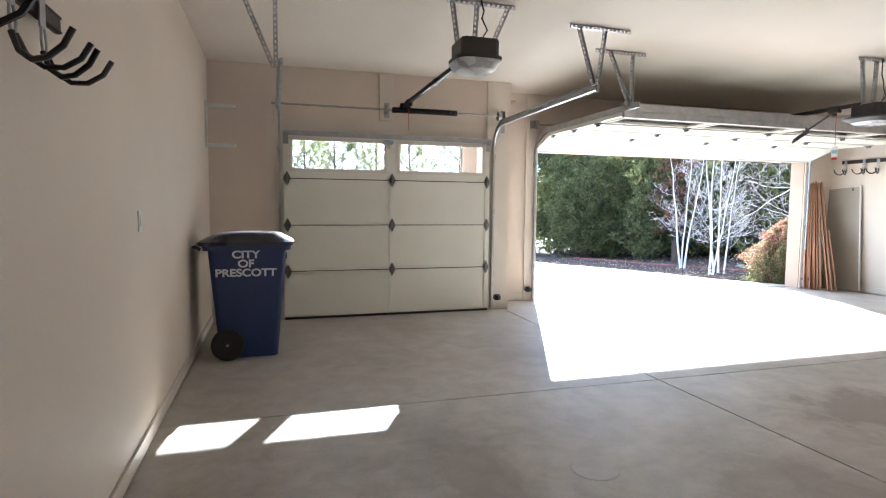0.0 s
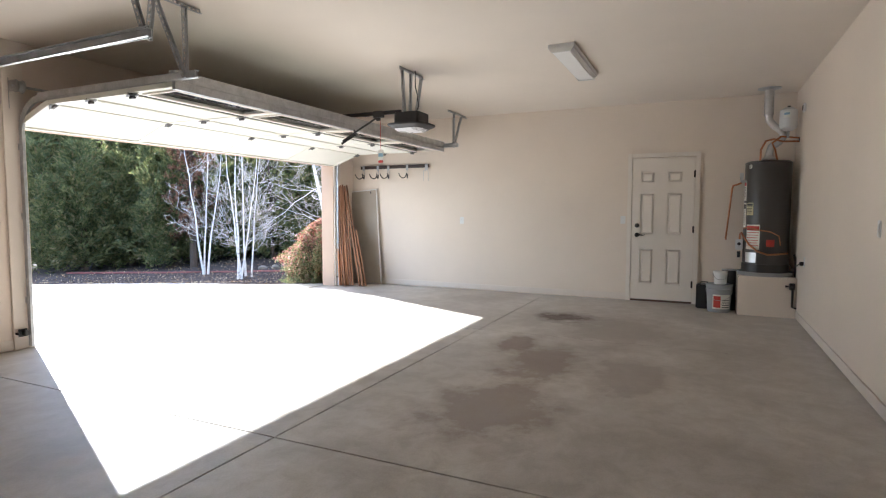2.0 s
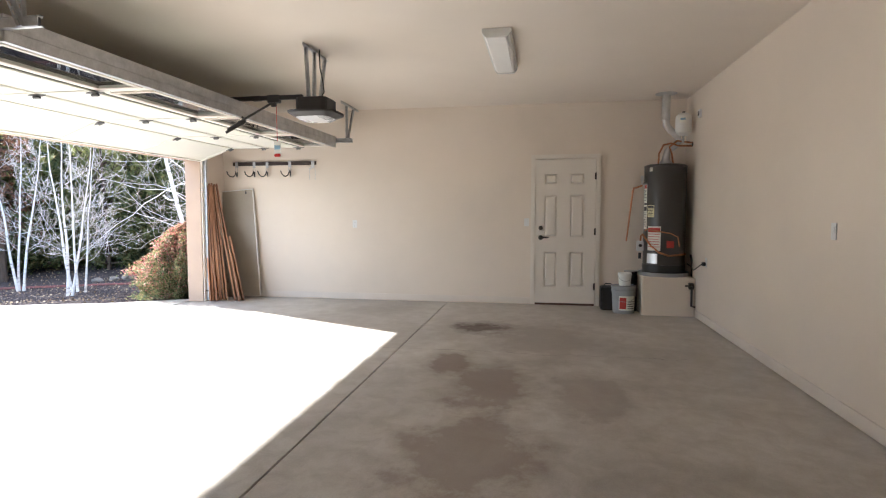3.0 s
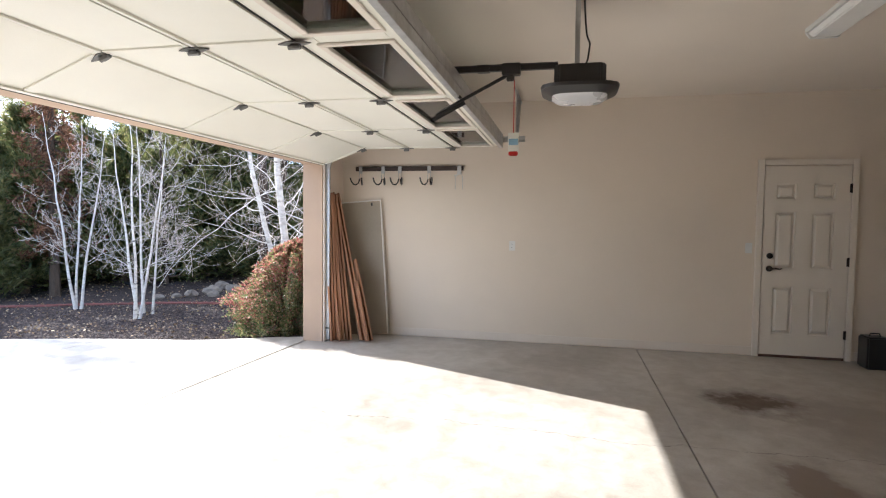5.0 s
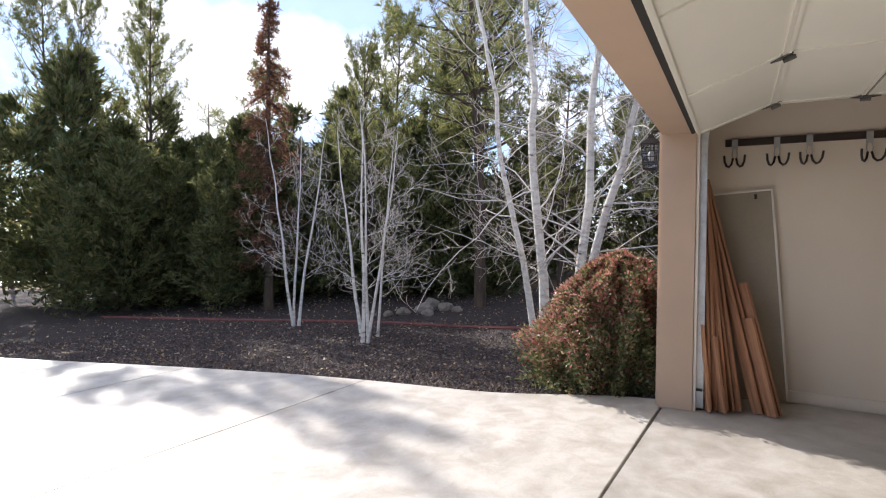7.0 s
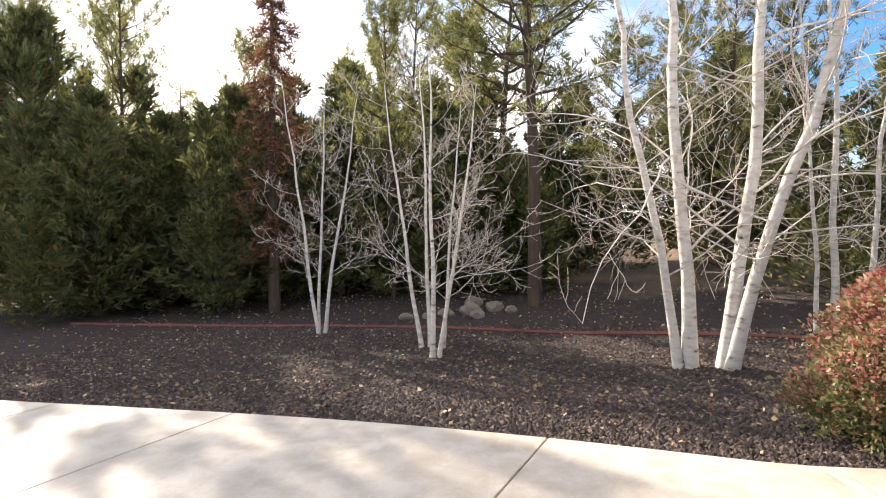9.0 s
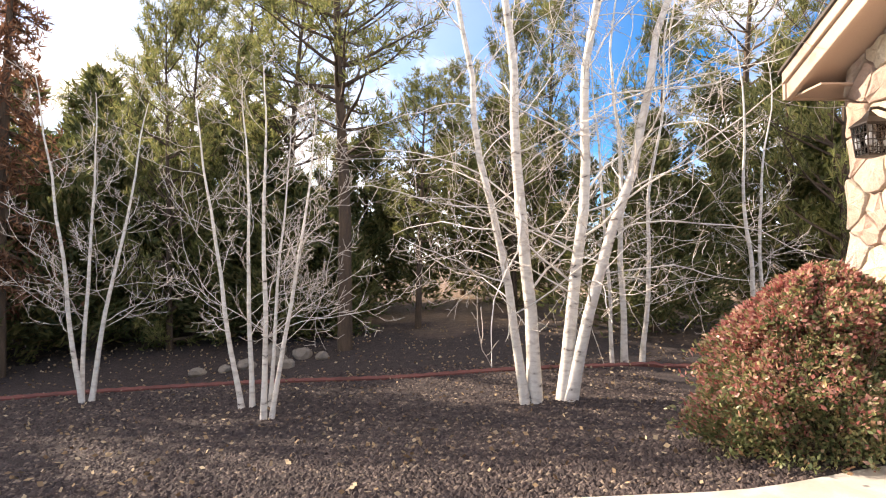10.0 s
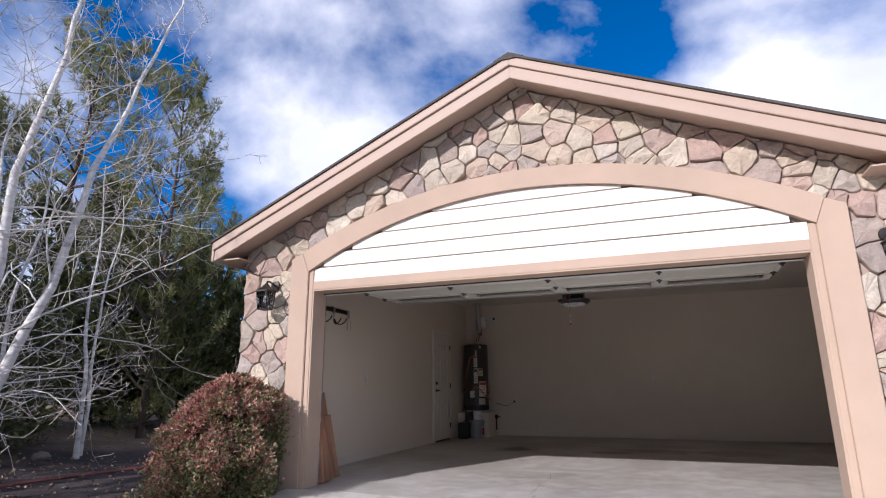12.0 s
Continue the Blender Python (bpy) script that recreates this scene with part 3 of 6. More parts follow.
def ground_z(x, y):
    yy = max(y, 4.0)
    z = -0.045 * (min(yy, 48) - 8.3)
    if y < 8:
        z = -0.02
    z -= 0.26 * smooth(edge_x(yy), edge_x(yy) + 2.8, x)
    z += 0.055 * max(0, min(x, 60) - 13.8) * smooth(13.8, 18, x) * (1 - smooth(16, 34, y) * 0.9)
    z = min(z, 9) - 0.03 + 0.05 * noise.noise((x * 0.35, y * 0.35, 0))
    if x < edge_x(yy) + 0.02 or (x < 10.2 and y < 8.3):
        z -= 0.25
    return z


def axis_steps(lo, a, b, hi, fine, coarse):
    v = list(np.arange(a, b + fine / 2, fine))
    step, p = fine, a
    while p > lo:
        step = min(step * 1.35, coarse)
        p -= step
        v.insert(0, p)
    step, p = fine, v[-1]
    while p < hi:
        step = min(step * 1.35, coarse)
        p += step
        v.append(p)
    return v


gx, gy = axis_steps(-400, 6, 26, 600, 0.3, 60), axis_steps(-400, 2, 26, 700, 0.3, 60)
g = G()
g.v = [(x, y, ground_z(x, y)) for y in gy for x in gx]
w = len(gx)
g.f = [(j * w + i, j * w + i + 1, (j + 1) * w + i + 1, (j + 1) * w + i) for j in range(len(gy) - 1) for i in range(w - 1)]
tagged(part("ground", g, GROUND, None, "dark bark mulch and soil rising to a hillside", smooth=True, fix=False), category="ground", kind="structure")

drive = structure("driveway", G().prism([(-6, 8.195), (9.2, 8.195), (8.9, 11), (8.6, 15), (8.0, 22), (-6, 22)], -1.2, -0.95, "z"), DARKJ, "concrete driveway bedding with joints", "driveway")
ys = [8.1965, 10.95, 13.30, 15.0, 18.0, 22.0]


def joint_y(x, y):
    """Joints run at a slight slant to the house."""
    return y + 0.052 * (9.06 - min(max(x, 4.2), 9.3))


for y0, y1 in zip(ys, ys[1:]):
    for x0, x1 in ((-6, -0.6), (-0.59, 3.68), (3.688, None)):
        n = 12
        if x1 is None:
            ya, yb = joint_y(9.0, y0), joint_y(9.0, y1) - 0.008
            right = [(edge_x(ya + (yb - ya) * i / n), ya + (yb - ya) * i / n) for i in range(n + 1)]
            poly = [(x0, joint_y(x0, y0)), (DL, joint_y(DL, y0))] + right + [(DL, joint_y(DL, y1) - 0.008), (x0, joint_y(x0, y1) - 0.008)]
        else:
            poly = [(x0, joint_y(x0, y0)), (x1, joint_y(x1, y0)), (x1, joint_y(x1, y1) - 0.008), (x0, joint_y(x0, y1) - 0.008)]
        s = G().prism(poly, -0.12, 0.0, "z")
        s.v = [(x, y, z + drive_z(y)) for x, y, z in s.v]
        part("slab", s, DRIVE, drive, "sunlit pale concrete driveway slab", bevel=0.004)
part("slab", G().box(-0.6, 3.54, 7.70, 8.445, -0.12, -0.003), DRIVE, drive, "pale concrete apron at the single door")

# red edging that winds through the mulch
pts = []
for i in range(150):
    y = 5.5 + i * 0.112
    x = 14.35 - 0.02 * (y - 11) ** 2 * (0.4 if y < 11 else 0.55) + 0.12 * math.sin(y * 0.9)
    pts.append((x, y, ground_z(x, y) + 0.012))
tagged(part("garden_edging", G().tube(pts, [0.042 + 0.012 * (i % 2) for i in range(len(pts))], 6), EDGING, None, "low dark red scalloped garden edging in the mulch", smooth=True), category="edging")

# street far down the slope
st = G().prism([(-30, 42), (80, 50), (80, 55), (-30, 47)], -0.05, 0.05, "z", Matrix.Translation((0, 0, -1.86)))
structure("road", st, DRIVE, "pale street beyond the trees", "road")


# ---- garage doors ----
def hinge_geo(g, x, y, z, m=None):
    g.prism([(-0.085, 0), (-0.02, 0.034), (0.02, 0.034), (0.085, 0), (0.02, -0.034), (-0.02, -0.034)], 0, 0.006, "z", Matrix.Translation((x, y, z)) if m is None else m)
    base = Matrix.Translation((x, y, z)) if m is None else m
    g.tube([(-0.03, 0, 0.02), (0.03, 0, 0.02)], 0.012, 8, base)
    g.box(-0.018, 0.018, -0.012, 0.012, 0.004, 0.028, base)




def garage_door(name, at, width, cols, label, poses):
    d = thing(name, at, label, "garage door")
    h = 0.535
    for k, m in enumerate(poses):
        windows = k == 3
        sec = G()
        if windows:
            sec.box(0, width, 0.0, 0.10, -0.045, 0).box(0, width, h - 0.085, h, -0.045, 0)
            for i in range(cols + 1):
                x = width * i / cols
                a, b = (0, 0.085) if i == 0 else (width - 0.085, width) if i == cols else (x - 0.08, x + 0.08)
                sec.box(a, b, 0.10, h - 0.085, -0.045, 0)
        else:
            sec.box(0, width, 0.0, h + 0.001, -0.045, 0)
        sec.v = [tuple(m @ Vector(p)) for p in sec.v]
        panel = part("section", sec, DOORP, d, "cream steel door section", bevel=0.003)
        rails = G()
        if not windows:
            for i in range(cols + 1):
                x = width * i / cols
                a, b = (0, 0.06) if i == 0 else (width - 0.06, width) if i == cols else (x - 0.035, x + 0.035)
                rails.box(a, b, 0.032, h - 0.032, 0, 0.010, m)
            rails.box(0, width, 0.006, 0.026, 0, 0.013, m).box(0, width, h - 0.026, h - 0.006, 0, 0.013, m)
        else:
            for i in range(cols):
                a, b = width * i / cols + (0.085 if i == 0 else 0.08), width * (i + 1) / cols - (0.085 if i == cols - 1 else 0.08)
                fr = G()
                for q in ((a - 0.02, a + 0.018, 0.08, h - 0.065), (b - 0.018, b + 0.02, 0.08, h - 0.065), (a + 0.018, b - 0.018, 0.08, 0.118), (a + 0.018, b - 0.018, h - 0.103, h - 0.065)):
                    fr.box(*q, 0.0, 0.012, m)
                wf = part("window_frame", fr, WHITEP, panel, "white window frame", bevel=0.003)
                pane = part("pane", G().box(a + 0.002, b - 0.002, 0.102, h - 0.087, -0.024, -0.018, m), GLASS, panel, "clear glass pane")
                pane.visible_shadow = False
        if rails.v:
            part("stile_ribs", rails, DOORP, panel, bevel=0.001)
        if k < 3:
            for i in range(cols + 1):
                x = 0.04 if i == 0 else width - 0.04 if i == cols else width * i / cols
                hg = G()
                hm = m @ Matrix.Translation((x, h, 0.0135)) @ pose(0, 0, 0, 0, 0, 90)
                hinge_geo(hg, 0, 0, 0, hm)
                part("hinge", hg, HINGEM, panel, "steel door hinge")
            # Dark strip stands in for the shade in the gap between sections.
            part("seam_shade", G().box(0, width, h - 0.0045, h + 0.0045, 0.0, 0.004, m), RUBBER, panel, "dark strip drawn as the shade of the seam")
        if k == 0:
            part("bottom_seal", G().box(0, width, -0.03, 0.002, -0.04, -0.005, m), RUBBER, d, "dark rubber bottom seal")
    return d


# closed single door
sw = 2.51
garage_door("single_garage_door", (0.74, 7.383, 0.03), sw, 2, "closed cream single garage door with two windows",
            [pose(0, 0, 0.535 * k, 90, 0, 0) for k in range(4)])
ss = thing("door_strut", (0.75, 7.36, 2.12), "galvanised steel strut along the top of the single door", "strut")
part("channel", G().box(0.0, 2.49, -0.006, 0.006, 0.0, 0.05).box(0.0, 2.49, -0.05, -0.006, 0.046, 0.05).box(0.0, 2.49, -0.05, -0.046, 0.03, 0.046), GALV, ss, bevel=0.001)
for x in (0.02, 2.47):
    part("corner_bracket", G().box(x - 0.03, x + 0.03, -0.012, -0.007, -0.10, 0.04).tube([(x, -0.02, -0.02), (x, -0.07, -0.02)], 0.014, 8), STEEL, ss)
# open wide door under the ceiling: the last section hangs down in the curve
ww = 5.02


def flat(y):
    # lies flat: its upper edge points into the garage, its inner face looks down
    return Matrix(((1, 0, 0, 0), (0, -1, 0, y), (0, 0, -1, 0), (0, 0, 0, 1)))


tilt = math.atan2(0.185, 0.50)
low = Matrix(((1, 0, 0, 0), (0, -math.cos(tilt), -math.sin(tilt) * 1, 7.985), (0, math.sin(tilt), -math.cos(tilt), -0.185), (0, 0, 0, 1)))
wide = garage_door("wide_garage_door", (4.15, 0, 2.295), ww, 4, "raised cream double garage door hanging open under the ceiling",
                   [low, flat(7.49), flat(6.953), flat(6.416)])
st = G().box(0, ww, 5.86, 5.875, 0.048, 0.13).box(0, ww, 5.875, 5.93, 0.115, 0.13).box(0, ww, 5.875, 5.93, 0.048, 0.056).box(0, ww, 5.86, 5.90, -0.02, 0.046)
part("strut", st, GALV, wide, "galvanised reinforcing strut on the top edge", bevel=0.002)


def track(name, x, y_wall, z_top, y_end, at_z, label, side):
    """Vertical track, curve and level rail of one door side."""
    t = thing(name, (x, y_wall, 0.02), label, "door track", "garage door tracks")
    r = 0.32
    path = [(0, 0, 0.0), (0, 0, at_z - r)] + [(0, -r * (1 - math.cos(a)), at_z - r + r * math.sin(a)) for a in [i * math.pi / 16 for i in range(1, 9)]] + [(0, y_end - y_wall, at_z + 0.02)]
    g = G()
    # channel section swept along the path
    prof = [(-0.03, -0.012), (0.03, -0.012), (0.03, 0.012), (0.024, 0.012), (0.024, -0.006), (-0.024, -0.006), (-0.024, 0.012), (-0.03, 0.012)]
    P = [Vector(p) for p in path]
    for i, p in enumerate(P):
        d = (P[min(i + 1, len(P) - 1)] - P[max(i - 1, 0)]).normalized()
        sidev = Vector((1, 0, 0)) * side
        n = d.cross(Vector((1, 0, 0))).normalized()
        g.v += [tuple(p + n * a + sidev * (-b)) for a, b in prof]
    k = len(prof)
    g.f = [(j * k + a, j * k + (a + 1) % k, (j + 1) * k + (a + 1) % k, (j + 1) * k + a) for j in range(len(P) - 1) for a in range(k)]
    part("rail", g, GALV, t, "galvanised steel rail")
    lift = G().box(-0.02 + side * 0.014, 0.02 + side * 0.014, y_end - y_wall, -0.32, at_z + 0.036 , at_z + 0.042).box(side * 0.026 - 0.003, side * 0.026 + 0.003, y_end - y_wall, -0.32, at_z - 0.012, at_z + 0.042)
    part("angle", lift, GALV, t)
    for z in (0.45, 1.25, z_top - 0.25):
        br = G().box(side * 0.02 - 0.003, side * 0.02 + 0.003, -0.02, y_wall * 0 + 0.045, z - 0.03, z + 0.03).box(min(0, side * 0.06), max(0, side * 0.06), 0.04, 0.045, z - 0.03, z + 0.03)
        part("bracket", br, GALV, t)
    return t


track("door_track", 0.70, 7.385, 2.2, 5.06, 2.33, "galvanised steel track beside the single garage door", -1)
track("door_track", 3.30, 7.385, 2.2, 5.06, 2.33, "galvanised steel track beside the single garage door", 1)
track("door_track", 4.155, 7.935, 2.15, 5.62, 2.33, "galvanised steel track of the raised wide door", -1)
track("door_track", 9.155, 7.935, 2.15, 5.62, 2.33, "galvanised steel track of the raised wide door", 1)


# ---- hangers, springs and openers ----
def perforated(g, a, b, w=0.032, m=None):
    """A punched steel strip: two edges joined by short rungs."""
    a, b = Vector(a), Vector(b)
    d = (b - a)
    ln = d.length
    d.normalize()
    s = d.cross(Vector((0, 1, 0)))
    if s.length < 0.1:
        s = d.cross(Vector((1, 0, 0)))
    s.normalize()
    t = d.cross(s)
    base = Matrix((( *s, 0), (*t, 0), (*d, 0), (0, 0, 0, 1))).transposed()
    base.translation = a
    for x0, x1 in ((-w / 2, -w / 2 + 0.010), (w / 2 - 0.010, w / 2)):
        g.box(x0, x1, -0.0015, 0.0015, 0, ln, base)
    k = max(2, int(ln / 0.04))
    for i in range(k + 1):
        z = ln * i / k
        g.box(-w / 2 + 0.010, w / 2 - 0.010, -0.0014, 0.0014, max(0, z - 0.010), min(ln, z + 0.010), base)
    g.box(-w / 2, -w / 2 + 0.002, 0, 0.026, 0, ln, base)
    return g


def rail_hanger(x, y, x0, x1, feet, yc=None, zf=2.36):
    h = thing("rail_hanger", (x, y, zf), "perforated galvanised steel hanger from the ceiling", "hanger", "garage rail hangers")
    yc = y if yc is None else yc
    z = ZC - zf
    part("ceiling_bar", perforated(G(), (x0 - x, yc - y, z - 0.018), (x1 - x, yc - y, z - 0.018), 0.036), GALV, h)
    for fx, tx in feet:
        part("leg", perforated(G(), (fx - x, 0, -0.02), (tx - x, yc - y, z - 0.02)), GALV, h)
    return h


rail_hanger(3.345, 5.13, 3.08, 3.68, ((3.335, 3.16), (3.35, 3.42)))
rail_hanger(0.655, 5.13, 0.30, 0.86, ((0.645, 0.42), (0.66, 0.66)))
rail_hanger(4.115, 5.72, 3.70, 4.28, ((4.11, 3.86), (4.12, 4.12)))
rail_hanger(9.195, 5.72, 9.00, 9.72, ((9.19, 9.20), (9.20, 9.50)))


def spring_shaft(x0, x1, y, z, spring, label):
    s = thing("torsion_spring", ((x0 + x1) / 2, y, z), label, "door spring")
    h = (x1 - x0) / 2
    part("shaft", G().tube([(-h, 0, 0), (h, 0, 0)], 0.0125, 10), STEEL, s, smooth=True)
    if spring:
        a, b = spring[0] - (x0 + x1) / 2, spring[1] - (x0 + x1) / 2
        g = G()
        n = int((b - a) / 0.011)
        g.tube([(a + (b - a) * i / (n * 8), 0.030 * math.cos(i * math.pi / 4), 0.030 * math.sin(i * math.pi / 4)) for i in range(n * 8 + 1)], 0.0052, 4)
        part("coil", g, BLACKM, s, "black oiled spring coil")
        for x in (a - 0.02, b + 0.02):
            part("cone", G().lathe([(0.016, -0.03), (0.034, -0.02), (0.036, 0.02), (0.016, 0.03)], 14, Matrix.Translation((x, 0, 0)) @ pose(0, 0, 0, 0, 90, 0)), BLACKM, s, smooth=True)
    for sg in (-1, 1):
        m = Matrix.Translation((sg * (h - 0.07), 0, 0)) @ pose(0, 0, 0, 0, 90, 0)
        part("cable_drum", G().lathe([(0.02, -0.03), (0.058, -0.026), (0.05, -0.018), (0.05, 0.02), (0.062, 0.026), (0.02, 0.03)], 18, m), STEEL, s, smooth=True)
        pl = G().box(sg * (h - 0.02) - 0.002, sg * (h - 0.02) + 0.002, -0.06, 0.08, -0.05, 0.05).box(sg * (h - 0.02) - 0.002, sg * (h - 0.02) + 0.05 if sg > 0 else sg * (h - 0.02) + 0.002, 0.075, 0.079, -0.20, 0.08)
        part("bearing_plate", pl, STEEL, s)
    return s


spring_shaft(0.62, 3.42, 7.315, 2.46, (2.03, 2.74), "steel torsion shaft with a black coil spring above the single door")
spring_shaft(4.05, 9.28, 7.87, 2.47, None, "steel torsion shaft above the wide opening")
cb = thing("centre_bracket", (1.935, 7.36, 2.46), "steel centre bearing bracket on the header board", "bracket")
part("plate", G().box(-0.03, 0.03, 0.033, 0.038, -0.09, 0.09).box(-0.025, -0.021, -0.09, 0.033, -0.05, 0.05), STEEL, cb)


def opener(at, y_header, rail_dz, strut_top, label, wide_lens, arm, trolley_y):
    """Belt opener: housing with a lens below, rail to the header, trolley, arm and release cord."""
    o = thing("garage_opener", at, label, "garage opener", "garage openers")
    w, dep = 0.15, 0.155
    hous = G().prism([(-w, -dep + 0.03), (-w + 0.03, -dep), (w - 0.03, -dep), (w, -dep + 0.03), (w, dep - 0.03), (w - 0.03, dep), (-w + 0.03, dep), (-w, dep - 0.03)], 0.0, 0.135, "z")
    part("housing", hous, BLACKP, o, "black plastic motor housing", smooth=True, bevel=0.008)
    fl = G()
    k = 28
    rings = [(1.0, 0.012), (1.62, 0.008), (1.58, -0.012), (1.15, -0.045), (0.95, -0.066)] if wide_lens else [(1.02, 0.012), (1.28, 0.006), (1.26, -0.02), (1.0, -0.085), (0.6, -0.105)]
    for i, (sc, z) in enumerate(rings):
        for a in range(k):
            t = 2 * math.pi * a / k
            c, sn = math.cos(t), math.sin(t)
            r = (abs(c) ** 4 + abs(sn) ** 4) ** -0.25
            fl.v.append((w * 0.95 * sc * r * c, dep * 0.95 * sc * r * sn, z))
    fl.f = [(j * k + a, j * k + (a + 1) % k, (j + 1) * k + (a + 1) % k, (j + 1) * k + a) for j in range(len(rings) - 1) for a in range(k)]
    cut = 3 if wide_lens else 2
    part("collar", Geo().add(fl.v[:(cut + 1) * k], [f for f in fl.f if max(f) < (cut + 1) * k]), BLACKP, o, "dark flared collar", smooth=True)
    lz = Geo().add(fl.v[cut * k:], [tuple(i - cut * k for i in f) for f in fl.f if min(f) >= cut * k] + [tuple(range((4 - cut) * k, (5 - cut) * k))])
    part("lens", lz, LENS, o, "frosted light lens", smooth=True)
    part("vent", G().box(-0.05, 0.05, -0.05, 0.05, 0.136, 0.155), BLACKP, o, bevel=0.006)
    yh = y_header - at[1]
    part("rail", G().box(-0.016, 0.016, dep - 0.02, yh, rail_dz, rail_dz + 0.035).box(-0.022, 0.022, dep - 0.02, yh, rail_dz + 0.035, rail_dz + 0.040), BLACKM, o, "dark steel belt rail", bevel=0.002)
    part("header_bracket", G().box(-0.04, 0.04, yh - 0.01, yh + 0.03, rail_dz - 0.03, rail_dz + 0.05).tube([(-0.045, yh - 0.03, rail_dz + 0.015), (0.045, yh - 0.03, rail_dz + 0.015)], 0.008, 8), BLACKM, o)
    for k2 in (0.35, 0.8):
        yj = dep + (yh - dep) * k2 * 0.5
        part("rail_joint", G().box(-0.021, 0.021, yj - 0.04, yj + 0.04, rail_dz - 0.004, rail_dz + 0.042), BLACKM, o)
    ty = trolley_y - at[1]
    part("trolley", G().box(-0.03, 0.03, ty - 0.06, ty + 0.06, rail_dz - 0.03, rail_dz + 0.045).box(-0.015, 0.015, ty - 0.02, ty + 0.03, rail_dz - 0.065, rail_dz - 0.03), BLACKP, o, bevel=0.005)
    if arm:
        a = [(0, p[0] - at[1], p[1] - at[2]) for p in arm]
        part("arm", G().tube(a, 0.011, 6), BLACKM, o, "bent dark door arm", smooth=True)
        part("arm_strip", perforated(G(), (0.02, a[1][1] - 0.02, a[1][2]), (0.02, a[-1][1] + 0.03, a[-1][2] - 0.02), 0.03), BLACKM, o)
    cz = at[2]
    hz = strut_top - cz
    part("ceiling_angle", perforated(G(), (-0.22, 0.03, hz - 0.018), (0.34, 0.03, hz - 0.018), 0.036), GALV, o)
    for x0, x1 in ((-0.13, -0.18), (0.0, 0.02), (0.13, 0.28)):
        part("hanger_leg", perforated(G(), (x0, 0.03, 0.10), (x1, 0.03, hz - 0.02)), GALV, o)
    cab = [(0.03, -0.02, 0.13), (0.08, -0.05, 0.22), (0.03, -0.06, 0.30), (0.055, -0.04, 0.36), (0.035, -0.03, 0.44), (0.05, -0.02, hz)]
    part("power_cord", G().tube([Vector(p) for p in cab], 0.006, 6), BLACKP, o, "black power cord", smooth=True)
    return o, ty, rail_dz


o1, t1, r1 = opener((2.12, 4.86, 2.445), 7.30, 0.045, ZC, "black garage door opener with frosted lens over the single bay", False, None, 7.05)
cord = part("release_cord", G().tube([(0, t1, r1 - 0.05), (0.004, t1, r1 - 0.30)], 0.004, 5), REDPL, o1, "red release cord")
lk = thing("door_lock_bracket", (1.93, 7.37, 2.06), "small steel operator bracket and red lock on the single door", "bracket")
part("plate", G().box(-0.035, 0.035, -0.03, 0.0, -0.05, 0.05).box(-0.05, 0.06, -0.045, -0.03, -0.01, 0.03), STEEL, lk, bevel=0.003)
part("latch", G().box(0.0, 0.07, -0.055, -0.046, 0.0, 0.04), BLUEPR, lk)
part("pull", G().tube([(-0.02, -0.04, -0.03), (-0.02, -0.045, -0.085)], 0.008, 6), REDPL, lk)
o2, t2, r2 = opener((6.62, 5.09, 2.285), 7.86, 0.145, ZC, "black garage door opener with flared frosted lens over the wide bay", True,
                    [(5.55, 2.40), (5.85, 2.25), (6.02, 2.16)], 5.52)
part("release_cord", G().tube([(0, t2 - 0.02, r2 - 0.06), (0.01, t2 - 0.02, -0.25)], 0.003, 5), REDPL, o2, "thin red release cord")
part("door_bracket", G().tube([(0, 0.76, -0.02), (0, 0.80, 0.02), (0, 0.93, 0.03)], 0.012, 6).box(-0.03, 0.03, 0.90, 0.96, 0.012, 0.05), BLACKM, o2)
part("warning_tag", G().box(0.008, 0.011, t2 - 0.055, t2 + 0.015, -0.37, -0.25), PAPER, o2, "white and blue warning tag with print")
part("tag_print", G().box(0.005, 0.008, t2 - 0.05, t2 + 0.01, -0.33, -0.29), BLUEPR, o2)
part("cord_handle", G().box(-0.005, 0.02, t2 - 0.05, t2 + 0.01, -0.40, -0.372), REDPL, o2, "red pull handle", bevel=0.006)

for x, s in ((3.39, 1), (9.21, 1), (4.09, -1)):
    sn = thing("safety_sensor", (x, 7.39 if x < 4 else 7.93, 0.16), "small black safety sensor on the door track", "sensor", "door sensors")
    part("body", G().box(-0.02, 0.02, -0.06, 0.0, -0.02, 0.03), BLACKP, sn, bevel=0.004)
    part("bracket", G().box(-0.045, 0.03, 0.0, 0.004, -0.035, 0.04).box(-0.06, -0.045, -0.03, 0.03, -0.01, 0.01), BLACKM, sn)


# ---- ceiling light ----
cl = thing("ceiling_light", (6.97, 3.345, ZC), "long white fluorescent ceiling light, switched off", "ceiling light")
part("housing", G().box(-0.64, 0.64, -0.125, 0.125, -0.035, 0.0), WHITEPL, cl, bevel=0.004)
part("diffuser", G().prism([(-0.115, -0.034), (-0.085, -0.072), (0.085, -0.072), (0.115, -0.034)], -0.615, 0.615, "x"), DIFFUSER, cl, "ribbed white diffuser", bevel=0.008)
for s in (-1, 1):
    part("end_cap", G().prism([(-0.125, -0.0345), (-0.09, -0.078), (0.09, -0.078), (0.125, -0.0345)], s * 0.616, s * 0.64, "x"), WHITEPL, cl, bevel=0.003)

